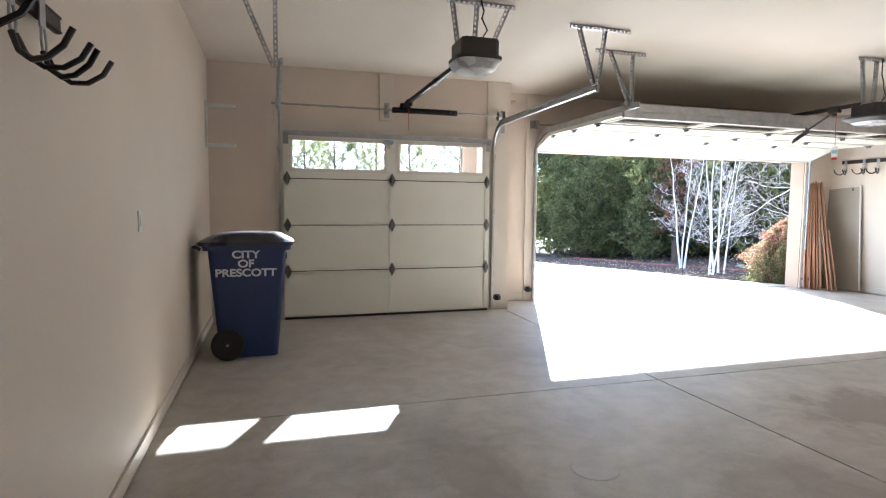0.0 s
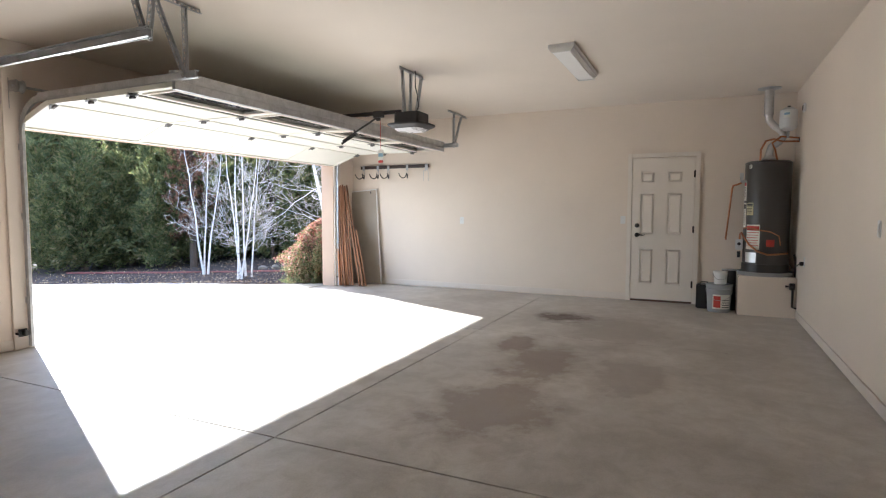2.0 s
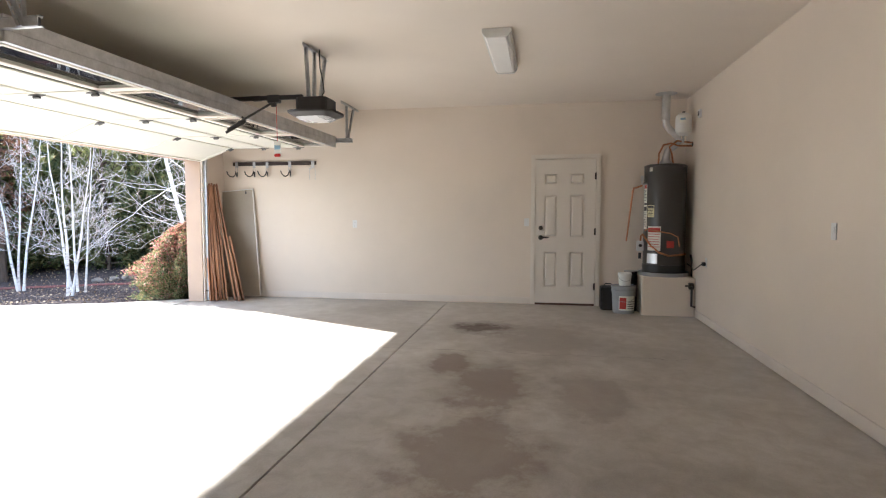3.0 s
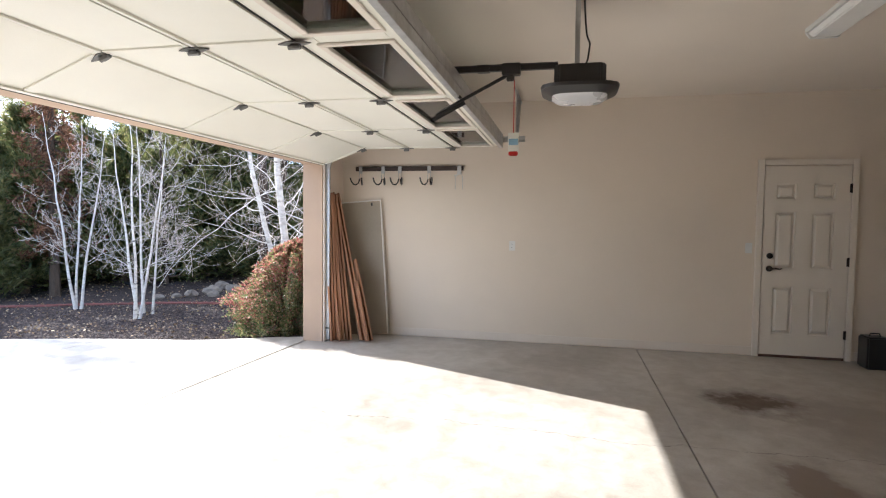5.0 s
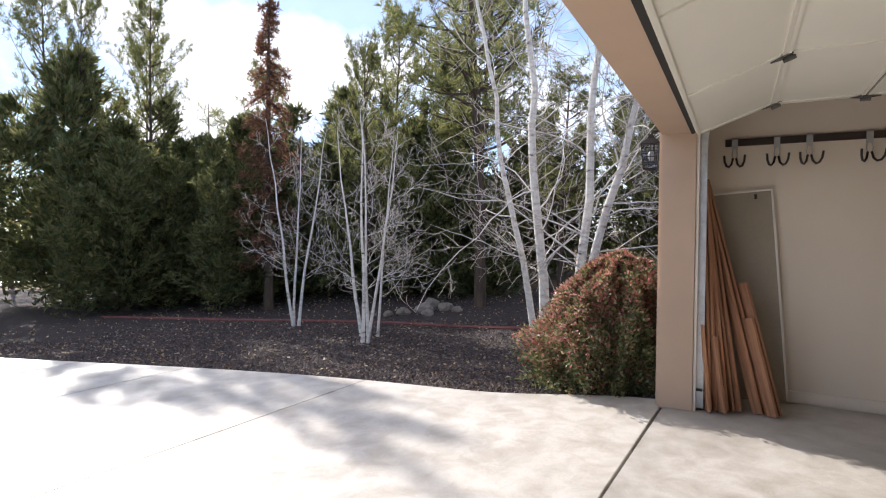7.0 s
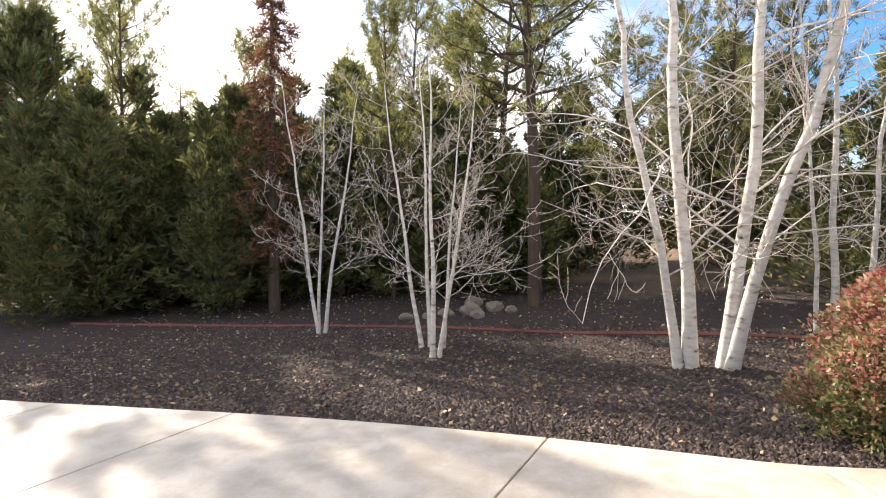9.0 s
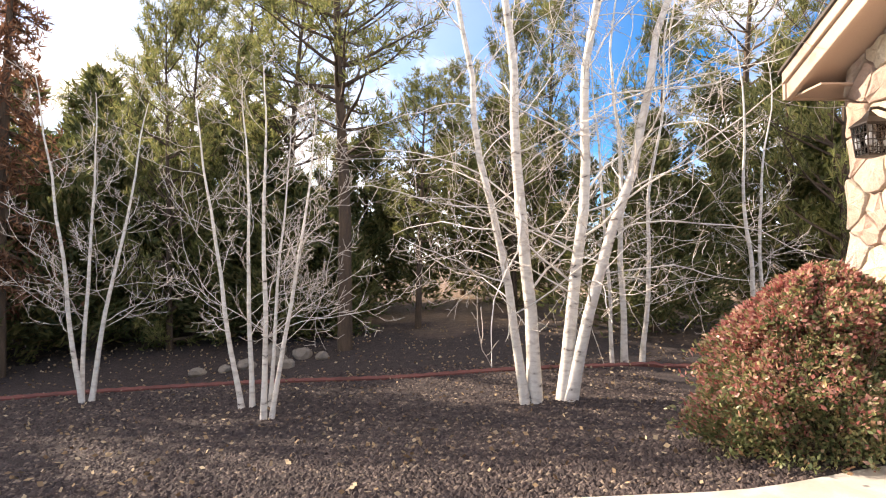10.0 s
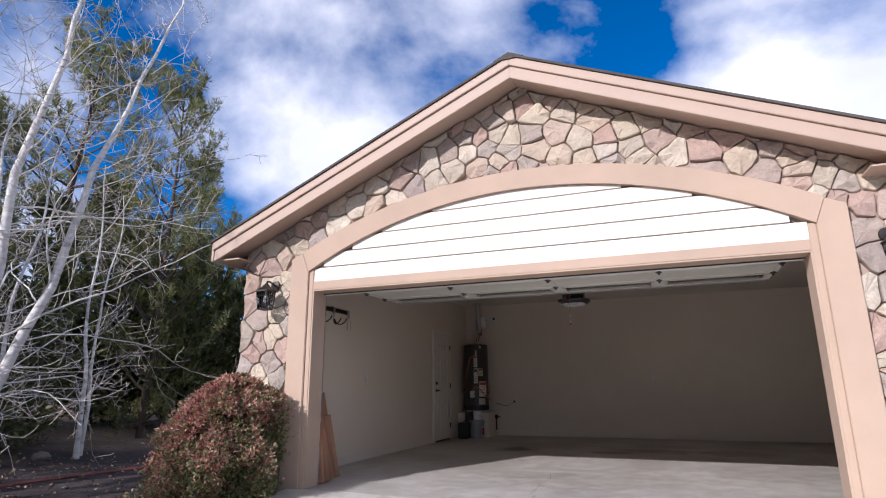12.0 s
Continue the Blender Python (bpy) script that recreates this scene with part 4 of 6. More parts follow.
# ---- entry door ----
y0, y1 = 2.20, 3.04
dr = thing("entry_door", (XR, y1, 0.0), "closed white six-panel entry door with dark bronze lever", "door")
tagged(dr, kind="structure")
leaf = part("leaf", G().box(-0.004, 0.0, y0 - y1, 0.0, 0.03, 2.10), WHITEP, dr, "cream white door leaf")
cols, rws = ((-0.314, -0.116), (-0.69, -0.478)), ((1.74, 1.91), (0.985, 1.60), (0.26, 0.785))
bars = G()
ysn = [y0 - y1, -0.69, -0.478, -0.314, -0.116, 0.0]
for a, b in ((ysn[0], ysn[1]), (ysn[2], ysn[3]), (ysn[4], ysn[5])):
    bars.box(-0.030, -0.004, a, b, 0.03, 2.10)
zs = [0.03, 0.26, 0.785, 0.985, 1.60, 1.74, 1.91, 2.10]
for a, b in ((zs[0], zs[1]), (zs[2], zs[3]), (zs[4], zs[5]), (zs[6], zs[7])):
    for c in cols:
        bars.box(-0.030, -0.004, c[0], c[1], a, b)
part("stiles", bars, WHITEP, leaf)
for c in cols:
    for z in rws:
        i0, i1 = 0.016, 0.042
        g = G()
        g.v = [(-0.006, c[k] + sg * i0, z[m] + tg * i0) for m, tg in ((0, 1), (1, -1)) for k, sg in ((0, 1), (1, -1))]
        g.v += [(-0.027, c[k] + sg * i1, z[m] + tg * i1) for m, tg in ((0, 1), (1, -1)) for k, sg in ((0, 1), (1, -1))]
        g.f = [(0, 1, 5, 4), (1, 3, 7, 5), (3, 2, 6, 7), (2, 0, 4, 6), (4, 5, 7, 6), (0, 2, 3, 1)]
        part("panel", g, WHITEP, leaf)
cas = G().box(-0.040, 0.0, 0.006, 0.068, 0.0, 2.172).box(-0.040, 0.0, y0 - y1 - 0.068, y0 - y1 - 0.006, 0.0, 2.172).box(-0.040, 0.0, y0 - y1 - 0.006, 0.006, 2.110, 2.172)
part("casing", cas, WHITEP, dr, "white painted casing", bevel=0.004)
part("sweep", G().box(-0.028, 0.0, y0 - y1, 0.0, 0.0, 0.028), WEEP, dr, "dark brown door sweep and sill")
for z in (0.28, 1.07, 1.86):
    part("hinge", G().box(-0.036, -0.026, y0 - y1 - 0.006, y0 - y1 + 0.016, z - 0.045, z + 0.045).tube([(-0.040, y0 - y1 + 0.0, z - 0.05), (-0.040, y0 - y1 + 0.0, z + 0.05)], 0.008, 8), BRONZE, dr, "dark bronze hinge")
SIDEX = pose(0, 0, 0, 0, -90, 0)
part("deadbolt", G().lathe([(0.0, 0), (0.033, 0), (0.030, 0.018), (0.014, 0.024), (0.0, 0.026)], 20, Matrix.Translation((-0.030, -0.075, 1.12)) @ SIDEX), BRONZE, dr, "dark bronze deadbolt", smooth=True)
lev = part("lever", G().lathe([(0.0, 0), (0.034, 0), (0.031, 0.012), (0.012, 0.02), (0.011, 0.05), (0.0, 0.052)], 20, Matrix.Translation((-0.030, -0.075, 0.98)) @ SIDEX).tube([(-0.076, -0.07, 0.98), (-0.078, -0.12, 0.985), (-0.074, -0.165, 0.978), (-0.069, -0.19, 0.985)], [0.011, 0.010, 0.008, 0.006], 8), BRONZE, dr, "dark bronze lever handle", smooth=True)


def wall_plate(name, at, rz, kind, label):
    """A cover plate whose front looks along local -y."""
    p = thing(name, at, label, kind, rz=rz)
    part("cover", G().box(-0.036, 0.036, -0.006, 0.0, -0.058, 0.058), WHITEPL, p, bevel=0.003)
    if kind == "switch":
        part("rocker", G().box(-0.016, 0.016, -0.010, -0.006, -0.033, 0.033), WHITEPL, p, bevel=0.002)
    else:
        for z in (-0.02, 0.02):
            part("socket", G().box(-0.016, 0.016, -0.008, -0.006, z - 0.013, z + 0.013), WHITEPL, p, bevel=0.002)
            part("slots", G().box(-0.008, -0.006, -0.0085, -0.0078, z - 0.004, z + 0.006).box(0.006, 0.008, -0.0085, -0.0078, z - 0.004, z + 0.006), BLACKP, p)
    return p


wall_plate("wall_outlet", (XR, 5.79, 1.17), -90, "outlet", "white electrical outlet on the beige wall")
wall_plate("light_switch", (XR, 3.17, 1.20), -90, "switch", "white light switch beside the entry door")
wall_plate("light_switch", (5.67, YB, 1.21), 180, "switch", "white light switch on the back wall")
wall_plate("light_switch", (XL, 4.03, 1.24), 90, "switch", "white light switch on the side wall")
po = wall_plate("wall_outlet", (8.62, YB, 0.74), 180, "outlet", "white outlet with a black plug near the water heater")
part("plug", G().box(-0.02, 0.02, -0.05, -0.009, -0.04, 0.005), BLACKP, po, bevel=0.005)
part("cable", G().tube([(0.0, -0.05, -0.02), (-0.06, -0.09, -0.07), (-0.16, -0.1, -0.11), (-0.28, -0.1, -0.08), (-0.40, -0.12, -0.05)], 0.006, 6), BLACKP, po, "black cable", smooth=True)
rc = thing("wall_control", (9.04, YB, 2.58), "small white and black control box on the back wall", "control")
part("body", G().box(-0.045, 0.045, 0.0, 0.025, -0.05, 0.05), WHITEPL, rc, bevel=0.004)
part("face", G().box(-0.02, 0.025, 0.025, 0.032, -0.03, 0.03), BLACKP, rc, bevel=0.003)


# ---- tool racks ----
def hook_rack(at, rz, half, hooks, label, folded=None):
    """A wall bar along local x with sliding double hooks; the wall is behind at +y."""
    r = thing("tool_rack", at, label, "tool rack", "wall tool racks", rz)
    part("bar", G().box(-half, half, -0.026, -0.008, -0.028, 0.028).box(-half, half, -0.030, -0.026, -0.028, -0.018).box(-half, half, -0.030, -0.026, 0.018, 0.028), BROWNM, r, "dark brown slotted bar", bevel=0.002)
    for x in (-half + 0.06, 0.0, half - 0.06):
        part("spacer", G().box(x - 0.02, x + 0.02, -0.008, 0.0, -0.02, 0.02), BROWNM, r)
    for x in hooks:
        pl = G().box(x - 0.022, x + 0.022, -0.036, -0.031, -0.06, 0.034).box(x - 0.022, x + 0.022, -0.036, -0.004, 0.028, 0.034)
        pl.tube([(x - 0.012, -0.034, -0.055), (x - 0.02, -0.036, -0.10), (x - 0.012, -0.036, -0.135)], 0.004, 6).tube([(x + 0.012, -0.034, -0.055), (x + 0.02, -0.036, -0.10), (x + 0.012, -0.036, -0.135)], 0.004, 6)
        hk = part("hook_bracket", pl, GALV, r, "steel hook bracket")
        for s in (-1, 1):
            pts = [(x + s * 0.012, -0.036, -0.13), (x + s * 0.022, -0.055, -0.18), (x + s * 0.040, -0.09, -0.205), (x + s * 0.058, -0.13, -0.20), (x + s * 0.070, -0.17, -0.17), (x + s * 0.074, -0.195, -0.125)]
            part("hook", G().tube(pts, 0.0085, 8), BLACKP, hk, "black rubber-coated hook", smooth=True)
    if folded is not None:
        x = folded
        pl = G().box(x - 0.025, x + 0.025, -0.036, -0.031, -0.07, 0.034).tube([(x - 0.06, -0.04, -0.09), (x, -0.06, -0.08), (x + 0.03, -0.04, -0.06)], 0.006, 6)
        for s in (-1, 1):
            pl.tube([(x + s * 0.02, -0.036, -0.07), (x + s * 0.045, -0.05, -0.11), (x + s * 0.045, -0.05, -0.26)], 0.004, 6)
        part("folded_hook", pl, GALV, r, "long silver folded hook")
    return r


hook_rack((XR, 7.10, 2.11), -90, 0.70, (-0.63, -0.33, -0.11, 0.27), "dark wall rack with sliding hooks", 0.65)
hook_rack((XL, 2.19, 1.905), 90, 0.70, (0.52, 0.31, -0.08, -0.45), "dark wall rack with black double hooks")

# shelf standard near the front corner
sb = thing("shelf_bracket", (XL, 7.2, 1.96), "white double shelf bracket on the wall", "bracket")
part("standard", G().box(0.0, 0.02, -0.03, 0.03, -0.03, 0.46), WHITEPL, sb, bevel=0.002)
for z in (0.0, 0.41):
    part("shelf_arm", G().box(0.02, 0.30, -0.10, 0.06, z - 0.01, z + 0.012).box(0.02, 0.30, -0.104, -0.10, z - 0.03, z + 0.012), WHITEPL, sb, bevel=0.003)

# ---- leaning boards ----
def plank(foot, top, w, t, label, spin=0.0, material=None):
    a, b = Vector(foot), Vector(top)
    d = b - a
    ln = d.length
    m = d.to_track_quat("Z", "Y").to_matrix().to_4x4() @ pose(0, 0, 0, 0, 0, spin)
    m.translation = a
    g = G().box(-t / 2, t / 2, -w / 2, w / 2, 0, ln)
    ob = new("plank", mesh_of("plank", g, material or WOOD, bevel=0.002))
    ob.matrix_basis = m
    return tagged(ob, label, "plank", "leaning planks")


for i, (fy, fx, tx, h, w, t) in enumerate((
        (7.88, 9.20, 9.22, 1.72, 0.09, 0.022), (7.84, 9.21, 9.25, 1.76, 0.10, 0.022), (7.80, 9.22, 9.29, 1.78, 0.09, 0.02), (7.76, 9.23, 9.32, 1.76, 0.10, 0.022),
        (7.72, 9.24, 9.36, 1.79, 0.09, 0.02), (7.68, 9.25, 9.40, 1.77, 0.10, 0.022), (7.54, 9.25, 9.43, 1.76, 0.11, 0.022), (7.50, 9.27, 9.47, 1.78, 0.11, 0.02))):
    plank((fx, fy, 0.012), (tx, 7.955 - 0.012 * (i % 2), h), w, t, "long reddish cedar plank leaning in the corner", 8 * (i % 3) - 35)
for fy, ty, h, fx, w in ((7.87, 7.93, 0.66, 9.14, 0.10), (7.78, 7.86, 0.57, 9.16, 0.14), (7.45, 7.62, 0.72, 9.22, 0.12), (7.42, 7.66, 0.98, 9.27, 0.11)):
    plank((fx, fy, 0.012), (fx + 0.07 * h, ty, h), w, 0.022, "short cedar offcut leaning on the longer planks", -35)
gp = thing("wall_panel", (9.63, 7.63, 0.0), "beige sheet panel with a white edge leaning on the wall", "panel")
pm = Matrix.Translation((0, 0, 0.012)) @ pose(0, 0, 0, -4.6, 2.6, 0)
part("sheet", G().box(-0.008, 0.008, -0.30, 0.30, 0, 1.68, pm), BOARD, gp, "smooth grey sheet")
part("edge_strip", G().box(-0.012, 0.012, -0.315, -0.30, 0, 1.695, pm).box(-0.012, 0.012, -0.30, 0.30, 1.68, 1.695, pm), BOARDEDGE, gp, "white edge strip")
part("corner_clip", G().box(-0.016, -0.011, -0.20, -0.18, 1.62, 1.66, pm), BLACKP, gp)

# ---- wheeled bin ----
bn = thing("wheeled_bin", (0.40, 6.04, 0.0), "dark blue wheeled city bin with a closed lid", "bin")


def frustum(g, b0, b1, z0, z1, rad=0.05, k=6):
    loops = []
    for (x0, x1, y0_, y1_), z in ((b0, z0), (b1, z1)):
        lp = []
        for cx, cy, a0 in ((x1 - rad, y1_ - rad, 0), (x0 + rad, y1_ - rad, 90), (x0 + rad, y0_ + rad, 180), (x1 - rad, y0_ + rad, 270)):
            lp += [(cx + rad * math.cos(radians(a0 + 90 * i / k)), cy + rad * math.sin(radians(a0 + 90 * i / k)), z) for i in range(k + 1)]
        loops.append(lp)
    n = len(loops[0])
    return g.add(loops[0] + loops[1], [tuple(range(n - 1, -1, -1)), tuple(range(n, 2 * n))] + [(i, (i + 1) % n, n + (i + 1) % n, n + i) for i in range(n)])


body = frustum(G(), (-0.23, 0.25, -0.25, 0.27), (-0.305, 0.335, -0.325, 0.325), 0.012, 0.955)
part("body", body, BINBLUE, bn, "dark blue moulded body", smooth=True)
part("shoulder", frustum(G(), (-0.34, 0.365, -0.338, 0.338), (-0.35, 0.375, -0.345, 0.345), 0.945, 0.99), BINBLUE, bn, smooth=True)
part("rim", frustum(G(), (-0.37, 0.385, -0.352, 0.352), (-0.37, 0.39, -0.355, 0.355), 0.985, 1.01), BINLID, bn, smooth=True)
lid = G()
nx, ny = 14, 10
for j in range(ny + 1):
    for i in range(nx + 1):
        u, v_ = i / nx * 2 - 1, j / ny * 2 - 1
        lid.v.append((0.01 + 0.39 * u, 0.36 * v_, 1.016 + 0.065 * (1 - u ** 4) * (1 - v_ ** 4) + 0.012 * (abs(v_) < 0.62) * (abs(u) < 0.8)))
lid.f = [(j * (nx + 1) + i, j * (nx + 1) + i + 1, (j + 1) * (nx + 1) + i + 1, (j + 1) * (nx + 1) + i) for j in range(ny) for i in range(nx)]
lid.v += [(x, y, 1.008) for x, y, z in lid.v[:(nx + 1) * (ny + 1)]]
off = (nx + 1) * (ny + 1)
ring = [i for i in range(nx + 1)] + [(j + 1) * (nx + 1) - 1 for j in range(1, ny + 1)] + [ny * (nx + 1) + i for i in range(nx - 1, -1, -1)] + [j * (nx + 1) for j in range(ny - 1, 0, -1)]
lid.f += [tuple(off + i for i in f[::-1]) for f in lid.f] + [(ring[i], ring[(i + 1) % len(ring)], off + ring[(i + 1) % len(ring)], off + ring[i]) for i in range(len(ring))]
part("lid", lid, BINLID, bn, "dark glossy domed lid", smooth=True)
part("handle", G().tube([(-0.36, -0.26, 0.95), (-0.41, -0.26, 0.97), (-0.41, 0.26, 0.97), (-0.36, 0.26, 0.95)], 0.016, 8), BINLID, bn, smooth=True)
for s in (-1, 1):
    wm = Matrix.Translation((-0.16, s * 0.275, 0.135)) @ pose(0, 0, 0, 90, 0, 0)
    wh = part("wheel", G().lathe([(0.06, -0.03), (0.125, -0.032), (0.135, -0.02), (0.135, 0.02), (0.125, 0.032), (0.06, 0.03)], 28, wm), RUBBER, bn, "black wheel", smooth=True)
    part("hub", G().lathe([(0.0, -0.036), (0.016, -0.036), (0.06, -0.026), (0.06, 0.026), (0.016, 0.036), (0.0, 0.036)], 16, wm), BLACKP, wh, smooth=True)
    part("axle_cap", G().lathe([(0.0, -0.042), (0.012, -0.042), (0.012, 0.042), (0.0, 0.042)], 10, wm), STEEL, wh)
part("front_grip", G().box(0.26, 0.335, -0.30, 0.30, 0.86, 0.93), BINBLUE, bn, bevel=0.01)
slope_deg = math.degrees(math.atan2(0.075, 0.943))
for text, z in (("CITY", 0.908), ("OF", 0.830), ("PRESCOTT", 0.752)):
    cu = bpy.data.curves.new("lettering", "FONT")
    cu.body, cu.size, cu.align_x, cu.align_y, cu.extrude, cu.offset = text, 0.090, "CENTER", "CENTER", 0.001, 0.0028
    tmp = new("lettering_source", cu)
    dg = bpy.context.evaluated_depsgraph_get()
    me = bpy.data.meshes.new_from_object(tmp.evaluated_get(dg))
    bpy.data.objects.remove(tmp)
    me.materials.clear()
    me.materials.append(LETTER)
    lt = new("lettering", me)
    lt.parent = bn
    lt.matrix_basis = Matrix.Translation((0.0, -0.25 - 0.075 * (z - 0.012) / 0.943 - 0.004, z)) @ pose(0, 0, 0, 90 + slope_deg, 0, 0) @ Matrix.Diagonal((1.14, 1, 1, 1))
    tagged(lt, label="white capital letters")

# ---- water heater corner ----
structure("heater_plinth", G().box(9.06, XR - 0.002, YB + 0.002, 1.65, -0.02, 0.50), WALL, "beige painted plinth under the water heater", "plinth", bevel=0.012)
wh = thing("water_heater", (9.40, 1.33, 0.50), "tall dark grey gas water heater on a beige plinth", "water heater")
part("drain_pan", G().lathe([(0.0, 0.0), (0.315, 0.0), (0.325, 0.05), (0.318, 0.05), (0.308, 0.008), (0.0, 0.008)], 36), TANKGREY, wh, "grey metal drain pan", smooth=True)
part("base_ring", G().lathe([(0.0, 0.01), (0.268, 0.01), (0.272, 0.03), (0.272, 0.15), (0.0, 0.15)], 40), BLACKP, wh, "black lower jacket", smooth=True)
part("tank", G().lathe([(0.0, 0.15), (0.262, 0.15), (0.266, 0.17), (0.266, 1.43), (0.26, 1.452), (0.0, 1.46)], 48), TANK, wh, "dark grey enamelled jacket", smooth=True)
part("top_cap", G().lathe([(0.0, 1.455), (0.268, 1.44), (0.270, 1.455), (0.24, 1.475), (0.0, 1.48)], 48), TANK, wh, smooth=True)


def on_tank(a0, a1, z0, z1, r=0.2675, k=8):
    g = G()
    for i in range(k + 1):
        a = radians(a0 + (a1 - a0) * i / k)
        g.v += [(r * math.cos(a), r * math.sin(a), z0), (r * math.cos(a), r * math.sin(a), z1)]
    g.f = [(2 * i, 2 * i + 2, 2 * i + 3, 2 * i + 1) for i in range(k)]
    return g


def label_on(a0, a1, z0, z1, material, words, ink, title=None):
    lb = part("label", on_tank(a0, a1, z0, z1), material, wh, "printed paper label")
    for i in range(words):
        z = z1 - (z1 - z0) * (0.32 + 0.62 * i / words)
        part("print_line", on_tank(a0 + 2, a1 - 2 - (i * 7 % 5), z - 0.004, z + 0.003, 0.269), ink, lb)
    if title:
        part("print_band", on_tank(a0 + 1.5, a1 - 1.5, z1 - (z1 - z0) * 0.24, z1 - (z1 - z0) * 0.06, 0.269), title, lb)


label_on(96, 113, 0.97, 1.22, PAPER, 8, DARKINK, REDINK)
label_on(96, 114, 0.62, 0.94, PAPER, 9, DARKINK, DARKINK)
label_on(117, 140, 0.78, 0.94, YPAPER, 5, DARKINK, DARKINK)
label_on(120, 160, 0.34, 0.66, PAPER, 6, REDINK, REDINK)
label_on(122, 132, 1.38, 1.43, PAPER, 2, DARKINK)
part("red_sticker", on_tank(176, 196, 0.38, 0.47, 0.2685), REDINK, wh, "red warning sticker")
part("access_plate", on_tank(118, 152, 0.17, 0.30, 0.2685), FLUE, wh, "silver access plate")
def round_tank(steps, r=0.30):
    return [Vector((r * math.cos(radians(a)), r * math.sin(radians(a)), z)) for a, z in steps]


part("relief_valve", G().tube([(-0.08, 0.23, 1.22), (-0.10, 0.31, 1.22), (-0.10, 0.31, 1.27)], 0.018, 8).box(-0.114, -0.086, 0.29, 0.33, 1.26, 1.33), FLUE, wh, "brass relief valve", smooth=True)
part("relief_pipe", G().tube([(-0.10, 0.31, 1.20), (-0.06, 0.36, 1.18), (0.0, 0.40, 1.17), (0.02, 0.41, 1.13), (0.12, 0.46, 0.52), (0.13, 0.465, 0.47), (0.17, 0.46, 0.45)], 0.012, 8), COPPER, wh, "copper relief pipe", smooth=True)
gv = part("gas_valve", G().box(-0.05, 0.04, 0.265, 0.35, 0.32, 0.46), WHITEPL, wh, "white gas control valve", bevel=0.01)
part("valve_knob", G().lathe([(0, 0), (0.022, 0), (0.02, 0.02), (0, 0.022)], 14, Matrix.Translation((-0.05, 0.31, 0.40)) @ SIDEX), BLACKP, gv, smooth=True)
part("valve_body", G().tube([(-0.02, 0.31, 0.30), (-0.02, 0.31, 0.22)], 0.02, 10), BLACKP, gv, smooth=True)
part("gas_hose", G().tube(round_tank([(94, 0.46), (98, 0.53), (108, 0.55), (120, 0.50), (138, 0.40), (158, 0.32), (180, 0.28), (202, 0.29), (228, 0.30)], 0.305), 0.012, 8), COPPER, wh, "yellow-orange gas hose", smooth=True)
part("upper_conduit", G().tube(round_tank([(112, 0.60), (120, 0.62), (150, 0.60), (185, 0.57), (205, 0.52), (210, 0.40)], 0.285), 0.008, 6), COPPER, wh, smooth=True)
part("side_pipe", G().tube([(-0.18, -0.30, 0.29), (-0.16, -0.325, 0.18), (-0.16, -0.325, 0.0), (-0.16, -0.325, -0.16)], 0.013, 8).tube([(-0.36, -0.2, -0.10), (-0.36, -0.28, -0.10), (-0.36, -0.28, -0.36), (-0.36, -0.325, -0.37)], 0.014, 8), BRONZE, wh, "dark iron gas pipe", smooth=True)
part("shutoff_valve", G().box(-0.40, -0.33, -0.30, -0.24, -0.14, -0.06).tube([(-0.40, -0.27, -0.1), (-0.47, -0.25, -0.10)], 0.012, 6), BRONZE, wh, bevel=0.006)
flue = [(0, 0.0, 1.48), (0, 0.0, 1.58), (-0.0, -0.02, 1.66), (-0.01, -0.10, 1.72), (-0.02, -0.15, 1.78), (-0.03, -0.13, 1.85), (-0.05, -0.04, 1.92), (-0.07, 0.02, 1.99), (-0.08, 0.03, 2.08)]
fl = part("flue_pipe", G().tube(flue, 0.045, 14), FLUE, wh, "shiny bent flue pipe", smooth=True)
part("flue_upper", G().tube([(-0.08, 0.03, 2.05), (-0.08, 0.03, 2.39)], 0.055, 16), FLUE, wh, "white upper flue pipe", smooth=True)
part("flue_collar", G().lathe([(0.056, 2.372), (0.135, 2.388), (0.135, 2.396), (0.056, 2.396)], 24, Matrix.Translation((-0.08, 0.03, 0))), FLUE, wh, "round ceiling collar", smooth=True)
part("draft_hood", G().lathe([(0.075, 1.475), (0.085, 1.50), (0.05, 1.545), (0.05, 1.56)], 20), FLUE, wh, smooth=True)
for s, pts in ((0, [(-0.03, 0.10, 1.47), (-0.06, 0.10, 1.62), (-0.09, 0.05, 1.73), (-0.09, -0.04, 1.75), (-0.05, -0.14, 1.72), (0.0, -0.325, 1.72)]),
               (1, [(0.02, -0.10, 1.47), (-0.06, -0.06, 1.62), (-0.10, -0.02, 1.70), (-0.09, -0.12, 1.78), (-0.06, -0.20, 1.77), (-0.02, -0.325, 1.76)])):
    part("water_pipe", G().tube([Vector(p) for p in pts], 0.012, 8), COPPER, wh, "copper water line", smooth=True)
part("wall_flange", G().lathe([(0, 0), (0.03, 0), (0.028, 0.006), (0, 0.008)], 14, Matrix.Translation((-0.02, -0.326, 1.74)) @ pose(0, 0, 0, -90, 0, 0)), BRONZE, wh)
et = thing("expansion_tank", (9.31, 1.14, 2.30), "small white expansion tank above the water heater", "expansion tank")
part("vessel", G().lathe([(0.0, 0.04), (0.05, 0.045), (0.095, 0.08), (0.10, 0.11), (0.10, 0.27), (0.095, 0.30), (0.05, 0.335), (0.0, 0.34)], 28), WHITEPL, et, "white steel vessel", smooth=True)
part("stem", G().tube([(0, 0, -0.045), (0, 0, 0.05)], 0.016, 10), STEEL, et, smooth=True)
